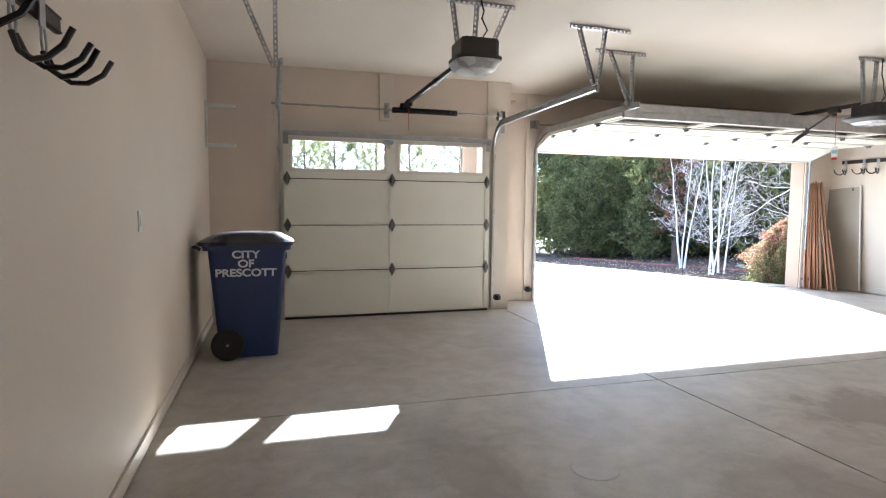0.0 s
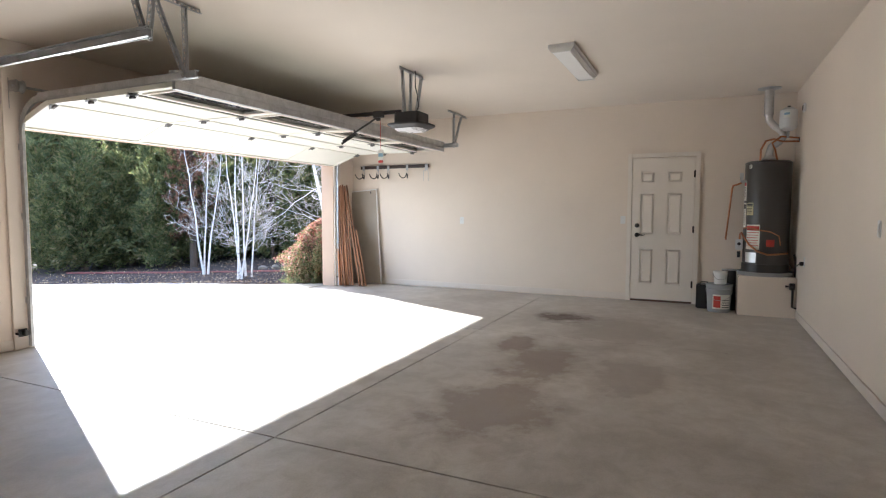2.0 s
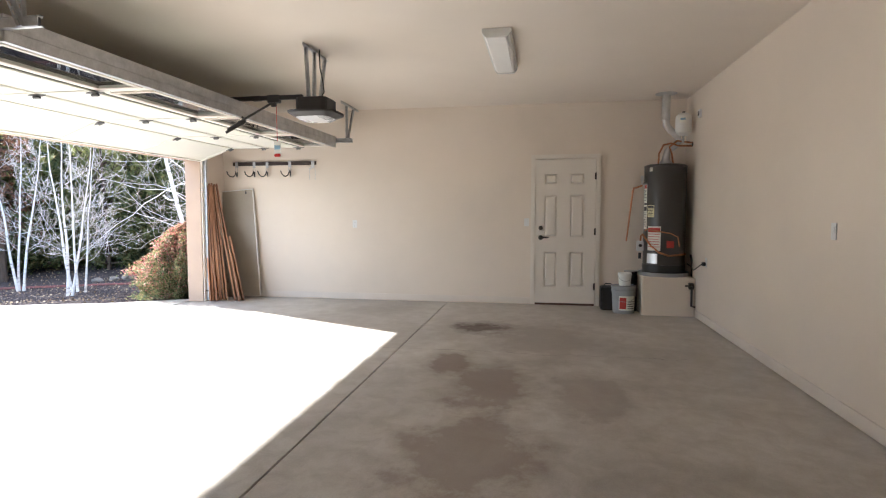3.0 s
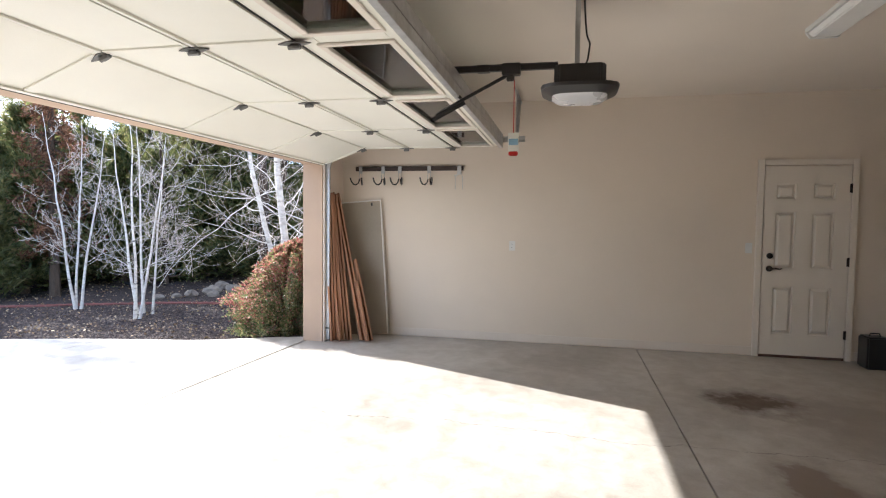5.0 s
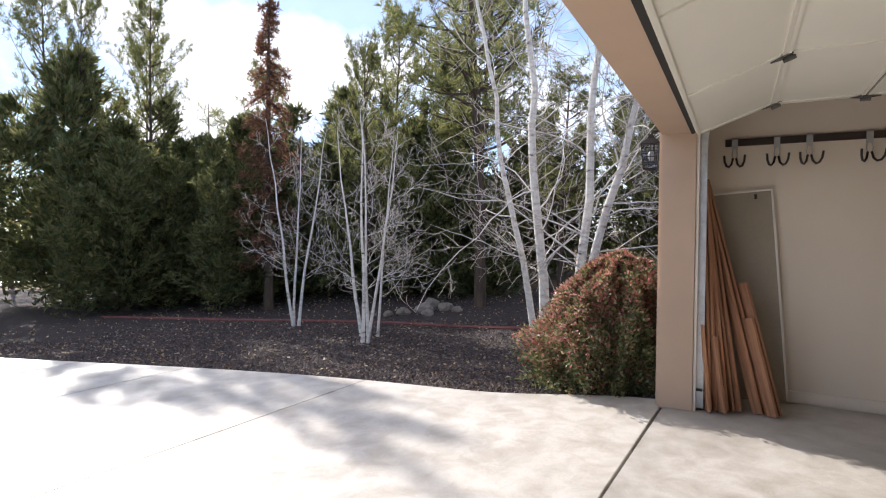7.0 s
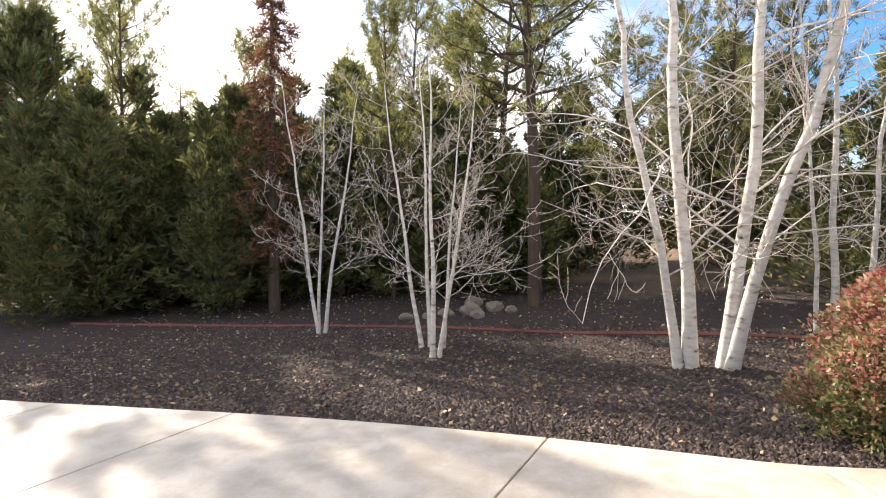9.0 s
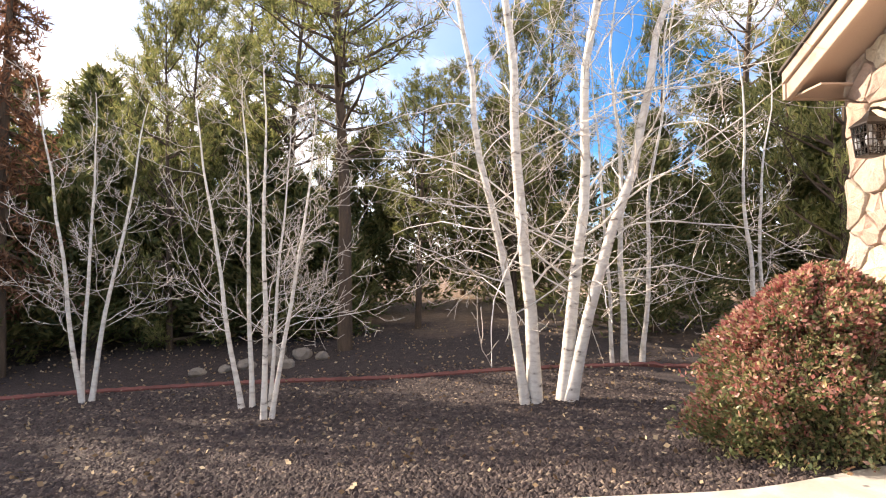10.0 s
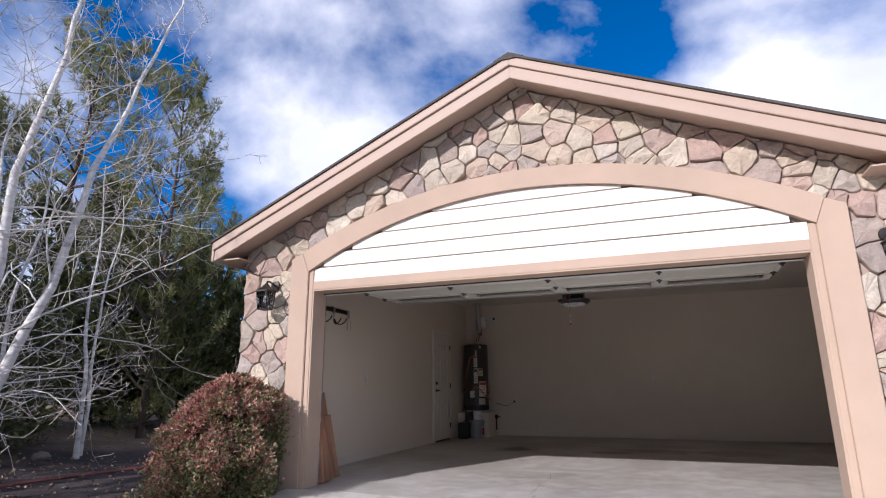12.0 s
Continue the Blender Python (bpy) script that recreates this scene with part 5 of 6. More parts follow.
part("valve_cap", G().lathe([(0, 0.335), (0.02, 0.335), (0.018, 0.355), (0, 0.36)], 12), BLACKP, et)
bl = on_tank(140, 185, 0.20, 0.27, 0.1012)
part("label", bl, PAPER, et, "small printed label")
part("print_line", on_tank(145, 180, 0.235, 0.262, 0.1022), BLUEPR, et)


# ---- buckets and cans ----
def bucket(at, r, h, body_mat, label, lid=True, band=None):
    b = thing("bucket", at, label, "bucket", "paint buckets")
    part("pail", G().lathe([(0.0, 0.0), (r * 0.86, 0.0), (r * 0.88, 0.008), (r * 0.98, h * 0.8), (r * 1.04, h * 0.82), (r * 1.04, h * 0.84), (r, h * 0.85), (r, h - 0.02), (0.0, h - 0.02)], 32), body_mat, b, smooth=True)
    if lid:
        part("lid", G().lathe([(0.0, h - 0.019), (r * 1.05, h - 0.03), (r * 1.06, h - 0.004), (r * 0.98, h), (r * 0.93, h - 0.006), (0.0, h - 0.006)], 32), body_mat, b, smooth=True)
    hd = [(r * 1.03 * math.cos(a), r * 1.03 * math.sin(a), h * 0.80 - r * 0.85 * math.sin((a - math.pi * 0.5) % math.pi)) for a in [math.pi * 0.5 + math.pi * i / 14 for i in range(15)]]
    part("handle", G().tube(hd, 0.003, 5), STEEL, b)
    if band:
        a0, a1, z0, z1, mt = band
        lb = part("label", on_tank(a0, a1, z0, z1, r * 0.985), PAPER, b, "printed bucket label")
        part("print_band", on_tank(a0 + 4, (a0 + a1) / 2 - 6, z0 + 0.02, z1 - 0.02, r * 0.99), mt, lb)
        for i in range(4):
            part("print_line", on_tank((a0 + a1) / 2, a1 - 5, z0 + 0.02 + i * 0.03, z0 + 0.03 + i * 0.03, r * 0.99), DARKINK, lb)
    return b


bucket((9.24, 1.86, 0.0), 0.155, 0.37, GREYPL, "large grey lidded bucket on the floor", True, (150, 235, 0.05, 0.24, REDINK))
bucket((9.22, 1.85, 0.37), 0.085, 0.17, WHITEPL, "small white bucket on top of the grey bucket")
kb = thing("tool_box", (9.47, 2.04, 0.0), "black plastic case standing by the wall", "case")
part("body", G().box(-0.11, 0.10, -0.10, 0.10, 0.0, 0.33), BLACKP, kb, bevel=0.015)
part("handle", G().tube([(-0.02, -0.05, 0.33), (-0.02, -0.04, 0.36), (-0.02, 0.04, 0.36), (-0.02, 0.05, 0.33)], 0.008, 6), BLACKP, kb, smooth=True)
cn2 = thing("paint_can", (9.45, 1.74, 0.0), "dark paint can stack beside the plinth", "can")
part("can", G().lathe([(0.0, 0.0), (0.085, 0.0), (0.088, 0.01), (0.084, 0.02), (0.084, 0.52), (0.088, 0.53), (0.088, 0.54), (0.07, 0.535), (0.0, 0.535)], 28), BLACKP, cn2, smooth=True)
part("rim", G().lathe([(0.078, 0.536), (0.09, 0.536), (0.09, 0.548), (0.078, 0.548)], 28), STEEL, cn2, smooth=True)


# ---- wall lanterns ----
def lantern(at, label):
    w = thing("wall_lantern", at, label, "wall lantern", "facade lanterns")
    part("back_plate", G().lathe([(0, 0), (0.06, 0), (0.055, 0.015), (0.02, 0.02), (0, 0.02)], 18, Matrix.Translation((0, -0.17, 0.14)) @ pose(0, 0, 0, -90, 0, 0)), BRONZE, w, smooth=True)
    part("arm", G().tube([(0, -0.155, 0.14), (0, -0.06, 0.17), (0, -0.01, 0.165), (0, 0, 0.14), (0, 0, 0.12)], 0.011, 8), BRONZE, w, smooth=True)
    part("roof", G().lathe([(0.012, 0.145), (0.03, 0.125), (0.045, 0.105), (0.118, 0.055), (0.12, 0.045), (0.0, 0.045)], 4, pose(0, 0, 0, 0, 0, 45)), BRONZE, w, "hipped bronze cap")
    cg = G()
    for i in range(4):
        a = radians(45 + 90 * i)
        b = radians(135 + 90 * i)
        p, q = Vector((math.cos(a), math.sin(a), 0)), Vector((math.cos(b), math.sin(b), 0))
        for k in range(4):
            d = p.lerp(q, k / 4)
            cg.tube([d * 0.105 + Vector((0, 0, 0.045)), d * 0.082 + Vector((0, 0, -0.16))], 0.0055 if k == 0 else 0.0035, 5)
        for z in (0.04, -0.01, -0.06, -0.11, -0.16):
            r = 0.082 + 0.023 * (z + 0.16) / 0.205
            cg.tube([p * r + Vector((0, 0, z)), q * r + Vector((0, 0, z))], 0.0045, 5)
    part("cage", cg, BRONZE, w, "bronze cage bars")
    gl = part("glass", G().lathe([(0.078, -0.158), (0.100, 0.04)], 4, pose(0, 0, 0, 0, 0, 45)), LGLASS, w, "seeded glass")
    gl.visible_shadow = False
    part("bulb", G().lathe([(0.012, 0.04), (0.014, 0.0), (0.028, -0.03), (0.03, -0.06), (0.018, -0.085), (0.0, -0.09)], 14), LENS, w, smooth=True)
    part("base_ring", G().lathe([(0.0, -0.175), (0.03, -0.175), (0.086, -0.165), (0.086, -0.155), (0.0, -0.158)], 4, pose(0, 0, 0, 0, 0, 45)), BRONZE, w)


lantern((9.66, 8.375, 2.08), "dark bronze caged lantern on the stone beside the opening")
lantern((3.66, 8.375, 2.08), "dark bronze caged lantern on the far stone pier")


# ---- plants ----
rng = random.Random(11)


def wander(a, d, ln, steps, bend, up, r0, r1, rg):
    """A crooked shoot: points and radii."""
    p, d = Vector(a), Vector(d).normalized()
    pts, rs = [p.copy()], [r0]
    for i in range(steps):
        d = (d + Vector((rg.uniform(-1, 1), rg.uniform(-1, 1), rg.uniform(-1, 1))) * bend + Vector((0, 0, up))).normalized()
        p = p + d * (ln / steps)
        pts.append(p.copy())
        rs.append(r0 + (r1 - r0) * (i + 1) / steps)
    return pts, rs


def shoots(g, pts, rs, start, count, ln, rg, depth, up, spread=1.0, thin=0.0026):
    """Side shoots that leave at a slant, sag a little and turn up at the tip; fewer and finer at each level."""
    n = len(pts) - 1
    for k in range(count):
        t = start + (1 - start) * ((k + rg.random()) / count) ** 1.2
        i = min(int(t * n), n - 1)
        f = t * n - i
        a = pts[i].lerp(pts[i + 1], f)
        ax = (pts[i + 1] - pts[i]).normalized()
        ang = rg.uniform(0, 2 * math.pi)
        o = ax.orthogonal().normalized()
        side = o * math.cos(ang) + ax.cross(o) * math.sin(ang)
        d = ax * rg.uniform(0.2, 0.95) + side * spread
        l2 = ln * rg.uniform(0.45, 1.15) * (1.15 - 0.7 * t)
        r = max(thin * 1.3, (rs[i] + (rs[i + 1] - rs[i]) * f) * rg.uniform(0.13, 0.27))
        st = 9 if depth > 1 else 6 if depth == 1 else 4
        p2, r2 = wander(a, d, l2, st, 0.26, up - (0.05 if depth > 1 and t < 0.5 else 0.0), r, thin, rg)
        g[0 if depth >= 2 else 1].tube(p2, r2, 5 if depth >= 2 else 3)
        if depth > 0:
            shoots(g, p2, r2, 0.2, 7 if depth >= 2 else 4, l2 * 0.5, rg, depth - 1, up + 0.02, spread * 0.9, thin)


def birch(at, stems, label, limb_len, limbs, seed, depth=2, up=0.05):
    """Bare white-stemmed tree; each stem: base offset, lean at the top, height, radius."""
    b = thing("birch_tree", at, label, "tree", "bare birches")
    rg = random.Random(seed)
    g = (G(), G())
    for (ox, oy), (lx, ly), h, r in stems:
        n = 16
        pts, rs = [], []
        for i in range(n + 1):
            t = i / n
            w = 0.012 * h * min(1, t * 6) + 0.02 * h * t
            kx = noise.noise((t * h * 0.55, seed, ox * 9)) + 0.3 * noise.noise((t * h * 1.4, seed, oy * 9))
            ky = noise.noise((t * h * 0.55, seed + 5, oy * 9)) + 0.3 * noise.noise((t * h * 1.4, seed + 5, ox * 9))
            pts.append(Vector((ox + lx * t ** 1.1 + w * kx, oy + ly * t ** 1.1 + w * ky, -0.1 + (h + 0.1) * t)))
            rs.append(r * (1.25 - 0.25 * min(1, t * 12)) * (1 - 0.93 * t) + 0.003)
        part("stem", G().tube(pts, rs, 10), BIRCH, b, "white peeling birch stem", smooth=True, fix=False)
        shoots(g, pts, rs, 0.14 if h > 5 else 0.22, limbs, limb_len, rg, depth, up)
    part("limb_crown", g[0], BIRCH, b, "pale crooked limbs", smooth=True, fix=False, kind="stuff")
    part("twig_crown", g[1], TWIG, b, "fine bare twigs", fix=False, kind="stuff")
    return b


def on_ground(x, y):
    return (x, y, ground_z(x, y))


birch(on_ground(12.45, 10.02), (((-0.05, 0.27), (-0.2, 1.5), 7.6, 0.052), ((0.0, 0.16), (0.1, 0.75), 9.0, 0.078), ((0.05, -0.17), (-0.1, -1.0), 9.2, 0.076), ((-0.02, -0.23), (-0.3, -2.3), 8.6, 0.070)),
      "tall four-stemmed white birch, bare of leaves", 2.9, 30, 3, 2, 0.03)
birch(on_ground(12.06, 13.2), (((0, 0), (0.0, 0.05), 3.9, 0.033), ((0.02, -0.07), (0.3, -0.45), 3.5, 0.028), ((0.55, 0.42), (0.2, 0.75), 3.8, 0.032), ((0.60, 0.32), (0.2, 0.25), 4.0, 0.03), ((0.60, 0.12), (0.3, -0.15), 3.4, 0.024)),
      "young clump of slender white birches, bare of leaves", 1.45, 12, 5, 2, 0.07)
birch(on_ground(13.55, 16.1), (((0, 0), (-0.1, 0.75), 4.5, 0.034), ((0.08, -0.05), (0.2, -0.55), 4.2, 0.034), ((0.05, 0.05), (0.4, 0.25), 4.4, 0.03)),
      "young three-stemmed white birch, bare of leaves", 1.5, 12, 8, 2, 0.07)
birch(on_ground(14.5, 8.55), (((0, 0.1), (0.0, 0.3), 5.6, 0.030), ((0.05, -0.10), (0.1, 0.15), 6.6, 0.050), ((0.3, -0.45), (0.1, -0.6), 6.2, 0.040)), "slender white birches behind the edging", 1.5, 12, 13)
birch(on_ground(16.2, 5.5), (((0, 0), (0.1, 0.2), 6.0, 0.048), ((0.25, -0.25), (0.2, -0.3), 5.6, 0.04)), "slender white birch pair near the house corner", 1.4, 11, 17)


def spray(g, p, d, ln, wd, rg):
    """One small leaf spray: a bent diamond."""
    d = d.normalized()
    s = d.cross(Vector((rg.uniform(-1, 1), rg.uniform(-1, 1), rg.uniform(-1, 1))))
    if s.length < 1e-3:
        return
    s = s.normalized() * wd
    k = len(g.v)
    g.v += [tuple(p), tuple(p + d * ln * 0.5 + s), tuple(p + d * ln), tuple(p + d * ln * 0.5 - s)]
    g.f.append((k, k + 1, k + 2, k + 3))


def juniper(seed, h, rad, plumes, per):
    """Feathery evergreen with several leaders; plumes sweep out and up from each, set with small sprays."""
    rg = random.Random(seed)
    g = G()
    leaders = [(Vector((0.0, 0.0, 0.0)), 1.0, 0.75)]
    for k in range(7):
        a, q = 0.9 * k + rg.uniform(-0.4, 0.4), rg.uniform(0.35, 0.75)
        leaders.append((Vector((math.cos(a), math.sin(a), 0)) * rad * q, rg.uniform(0.5, 0.9), rg.uniform(0.42, 0.62)))
    for k in range(plumes):
        base, lh, lw = leaders[rg.choice((0, 0, 0, 1, 2, 3, 4, 5, 6, 7))]
        t = 0.01 + 0.98 * rg.random()
        a = rg.uniform(0, 2 * math.pi)
        prof = min(1.0, (t + 0.12) / 0.22) ** 0.5 * (1 - t) ** 0.8
        side = 0.85 + 0.5 * noise.noise((math.cos(a) * 1.3 + seed, math.sin(a) * 1.3, t * h * 0.8))
        ln = (rad * lw * prof * side + 0.20) * rg.uniform(0.7, 1.25)
        rise = rg.uniform(0.05, 0.7) + 0.9 * t
        d0 = Vector((math.cos(a), math.sin(a), rise)).normalized()
        root = base + Vector((0, 0, h * lh * t * 0.93))
        for _ in range(per):
            u = 1 - 0.8 * rg.random() ** 1.5
            w = 0.03 + 0.11 * ln * (1.2 - u)
            p = root + d0 * ln * u + Vector((rg.gauss(0, 1), rg.gauss(0, 1), rg.gauss(0, 1))) * w + Vector((0, 0, 0.18 * u * u * ln))
            p.z = max(p.z, 0.03)
            d = d0 + Vector((rg.gauss(0, 1), rg.gauss(0, 1), rg.gauss(0.35, 1))) * 0.5
            spray(g, p, d, rg.uniform(0.10, 0.25), rg.uniform(0.016, 0.034), rg)
    return g


def long_pine(seed, h, rad, whorls, low, tufts=2, needle=0.18):
    """Open pine: level limbs that turn up, each side shoot ending in brushes of long needles."""
    rg = random.Random(seed)
    wood, leaf = G(), G()
    tp, tr_ = wander((0, 0, -0.2), (0, 0, 1), h, 12, 0.04, 0.2, 0.011 * h + 0.03, 0.015, rg)
    wood.tube(tp, tr_, 8)
    for k in range(whorls):
        t = low + (0.99 - low) * (k + rg.random() * 0.7) / whorls
        i = min(int(t * 12), 11)
        at = tp[i].lerp(tp[i + 1], t * 12 - i)
        v = (t - low) / (1 - low)
        reach = rad * min(1.0, 0.45 + 2.2 * v) * (1.06 - v) ** 0.6
        a0 = rg.uniform(0, 6.28)
        for j in range(rg.randint(3, 5)):
            a = a0 + j * 1.4 + rg.uniform(-0.4, 0.4)
            ln = reach * rg.uniform(0.55, 1.15)
            pts, rs = wander(at, (math.cos(a), math.sin(a), rg.uniform(-0.1, 0.35) + 0.5 * v), ln, 6, 0.13, 0.07, 0.028 * (1.1 - v) + 0.010, 0.006, rg)
            wood.tube(pts, rs, 4)
            for q in range(2, 7):
                for _ in range(1 if q < 4 else 2 if q < 6 else 3):
                    d = (pts[q] - pts[q - 1]).normalized() + Vector((rg.gauss(0, 1), rg.gauss(0, 1), rg.gauss(0.25, 0.5))) * 0.7
                    sp, sr = wander(pts[q], d, rg.uniform(0.25, 0.5) * (0.5 + 0.25 * ln), 3, 0.2, 0.12, 0.007, 0.004, rg)
                    wood.tube(sp, sr, 3)
                    for m in range(tufts):
                        c = sp[3 - m % 3] + Vector((rg.gauss(0, 1), rg.gauss(0, 1), rg.gauss(0, 1))) * 0.04
                        ax = (sp[3] - sp[2]).normalized()
                        for _n in range(13):
                            spray(leaf, c, ax * 0.6 + Vector((rg.gauss(0, 1), rg.gauss(0, 1), rg.gauss(0.3, 0.9))) * 0.75, needle * rg.uniform(0.7, 1.3), 0.011, rg)
    return wood, leaf


def pine(seed, h, rad, whorls, needle=0.16, tufts=5, droop=0.0, low=0.16):
    rg = random.Random(seed)
    wood, leaf = G(), G()
    tp, tr_ = wander((0, 0, -0.1), (0, 0, 1), h, 10, 0.03, 0.15, 0.012 * h + 0.05, 0.015, rg)
    wood.tube(tp, tr_, 8)
    for k in range(whorls):
        t = low + (0.98 - low) * (k + rg.random() * 0.6) / whorls
        z = h * t
        ln = rad * (1.05 - t) ** 0.7 * rg.uniform(0.6, 1.1)
        for j in range(rg.randint(3, 5)):
            a = rg.uniform(0, 2 * math.pi)
            pts, rs = wander((tp[0].x, tp[0].y, z), (math.cos(a), math.sin(a), rg.uniform(0.05, 0.5) - droop), ln, 5, 0.16, 0.10 - droop * 0.5, 0.03 * (1.1 - t) + 0.008, 0.006, rg)
            wood.tube(pts, rs, 4)
            for q in range(2, 6):
                for _ in range(tufts):
                    c = pts[q] + Vector((rg.gauss(0, 1), rg.gauss(0, 1), rg.gauss(0, 0.7))) * ln * 0.13
                    for _n in range(9):
                        d = Vector((rg.gauss(0, 1), rg.gauss(0, 1), rg.gauss(0.45, 0.8)))
                        spray(leaf, c, d, needle * rg.uniform(0.7, 1.3), 0.014, rg)
    return wood, leaf


def conifer(name, label, wood, leaf, bark, leaf_mat):
    c = thing(name, (0, 0, -50), label, "tree", "evergreen trees")
    part("trunk", wood, bark, c, "rough dark trunk", fix=False)
    part("crown", leaf, leaf_mat, c, "dense needle foliage", fix=False)
    return c


def trunk_only(h):
    return G().tube([(0, 0, -0.2), (0.03, 0.02, h * 0.4), (0, 0, h * 0.92)], [0.13, 0.09, 0.01], 8)


jun = [conifer("juniper_tree", "dense dark green juniper tree", trunk_only(5.5), juniper(1, 5.7, 2.15, 470, 64), BARK, JUNIPER),
       conifer("juniper_tree", "broad dark green juniper tree", trunk_only(4.2), juniper(2, 4.4, 2.2, 430, 64), BARK, JUNIPER),
       conifer("cypress_tree", "tall pointed dark green cypress", trunk_only(8), juniper(4, 8.0, 1.6, 380, 66), BARK, JUNIPER)]
wood_, leaf_ = long_pine(21, 9.5, 2.7, 15, 0.36)
pn = [conifer("pine_tree", "open-crowned yellowish green pine", wood_, leaf_, BARK, PINE)]
wood_, leaf_ = long_pine(22, 7.5, 2.7, 19, 0.06)
pn.append(conifer("pine_tree", "bushy olive green pine", wood_, leaf_, BARK, PINE))
wood_, leaf_ = pine(24, 9.0, 3.0, 12, 0.42, 2, 0.0, 0.06)
pn.append(conifer("pine_tree", "far olive green pine", wood_, leaf_, BARK, PINE))
wood_, leaf_ = pine(23, 7.6, 1.30, 32, 0.15, 2, 0.42)
dead = conifer("dead_tree", "dead reddish brown conifer with drooping branches", wood_, leaf_, BARK, DEADLEAF)


def plant(src, x, y, s=1.0, turn=0.0, first=False, sz=None):
    m = Matrix.Translation((x, y, ground_z(x, y) - 0.06)) @ pose(0, 0, 0, 0, 0, turn) @ Matrix.Diagonal((s, s, sz or s, 1))
    if first:
        src.matrix_basis = m
        return src
    return copy_thing(src, m)


# hedge of junipers down the slope, nearest first
plant(jun[0], 16.2, 20.6, 1.0, 10, True)
plant(jun[1], 17.8, 18.6, 1.05, 40, True)
plant(jun[2], 26.5, 22.5, 1.1, 70, True)
for i, (k, x, y, s) in enumerate(((0, 14.6, 23.6, 1.02), (0, 17.2, 25.4, 1.0), (0, 18.4, 22.4, 1.1), (1, 19.6, 20.0, 1.1), (0, 15.6, 28.0, 1.6), (0, 20.3, 24.6, 1.25),
                                  (1, 17.6, 28.2, 1.3), (0, 20.3, 17.0, 1.0), (1, 19.0, 15.4, 0.95), (0, 21.8, 21.0, 1.35), (2, 24.5, 18.0, 1.1), (0, 22.6, 13.5, 1.0), 
                                  (0, 17.6, 6.9, 0.85), (0, 21.0, 1.8, 1.35), (0, 19.2, 0.2, 1.1), (0, 17.0, -1.2, 0.9), (0, 23.8, 9.3, 1.2), (1, 4.4, 29.5, 0.9), (1, 8.8, 31.5, 0.9), (0, 16.3, 23.2, 0.95), (1, 18.6, 14.6, 0.8))):
    plant(jun[k], x, y, s * 1.12, 37 * i, False, s)
plant(dead, 15.6, 18.9, 1.0, 0, True, 1.13)
plant(pn[0], 23.0, 16.0, 1.2, 0, True)
plant(pn[1], 21.6, 33.2, 1.0, 0, True, 1.6)
plant(pn[0], 15.5, 27.6, 0.42, 25, False, 1.0)
plant(pn[0], 17.3, 26.4, 0.6, 140, False, 0.95)
plant(pn[0], 16.2, 30.6, 0.7, 200, False, 1.05)
plant(pn[2], 20.0, 42.0, 1.0, 0, True)
for i, (k, x, y, s) in enumerate(((1, 22.5, 26.0, 0.8), (0, 27.0, 19.0, 1.2), (0, 26.0, 10.5, 0.75), (1, 20.0, 9.4, 0.66), (1, 21.6, 5.2, 0.72), (1, 17.6, 2.9, 0.85), (0, 24.0, 1.5, 1.2), (1, 22.0, -3.0, 0.85),
                                  (0, 18.8, 11.8, 0.52), (1, 17.4, 16.8, 0.6), (1, 22.6, 8.0, 0.8), (0, 16.6, 13.1, 0.95), (1, 19.6, 17.6, 0.75), (1, 15.4, -0.6, 0.58),
                                  (2, 29.0, 24.0, 1.2), (2, 15.0, 40.0, 0.8), (2, 34.0, 30.0, 1.3), (2, 38.0, 18.0, 0.9), (2, 36.0, 8.0, 0.8), (2, 33.0, -2.0, 0.8), (2, 28.0, -8.0, 1.3), (2, 20.0, -10.0, 0.7),
                                  (2, 28.0, 36.0, 1.2), (2, 45.0, 40.0, 1.4), (2, 50.0, 22.0, 0.9), (2, 48.0, 4.0, 0.9), (2, 24.0, 58.0, 1.0), (2, 34.0, 60.0, 1.2), (2, 12.0, 62.0, 0.9), (2, 44.0, -14.0, 1.5),
                                  (1, 7.5, 29.0, 0.85), (1, 3.6, 28.0, 0.8), (1, 0.9, 28.0, 0.85), (1, -1.9, 27.0, 0.8), (1, 10.6, 31.0, 0.9), (1, 5.8, 30.5, 0.95), (1, 2.2, 30.5, 0.9), (2, -5.0, 28.0, 0.6))):
    plant(pn[k], x, y, s, 53 * i)

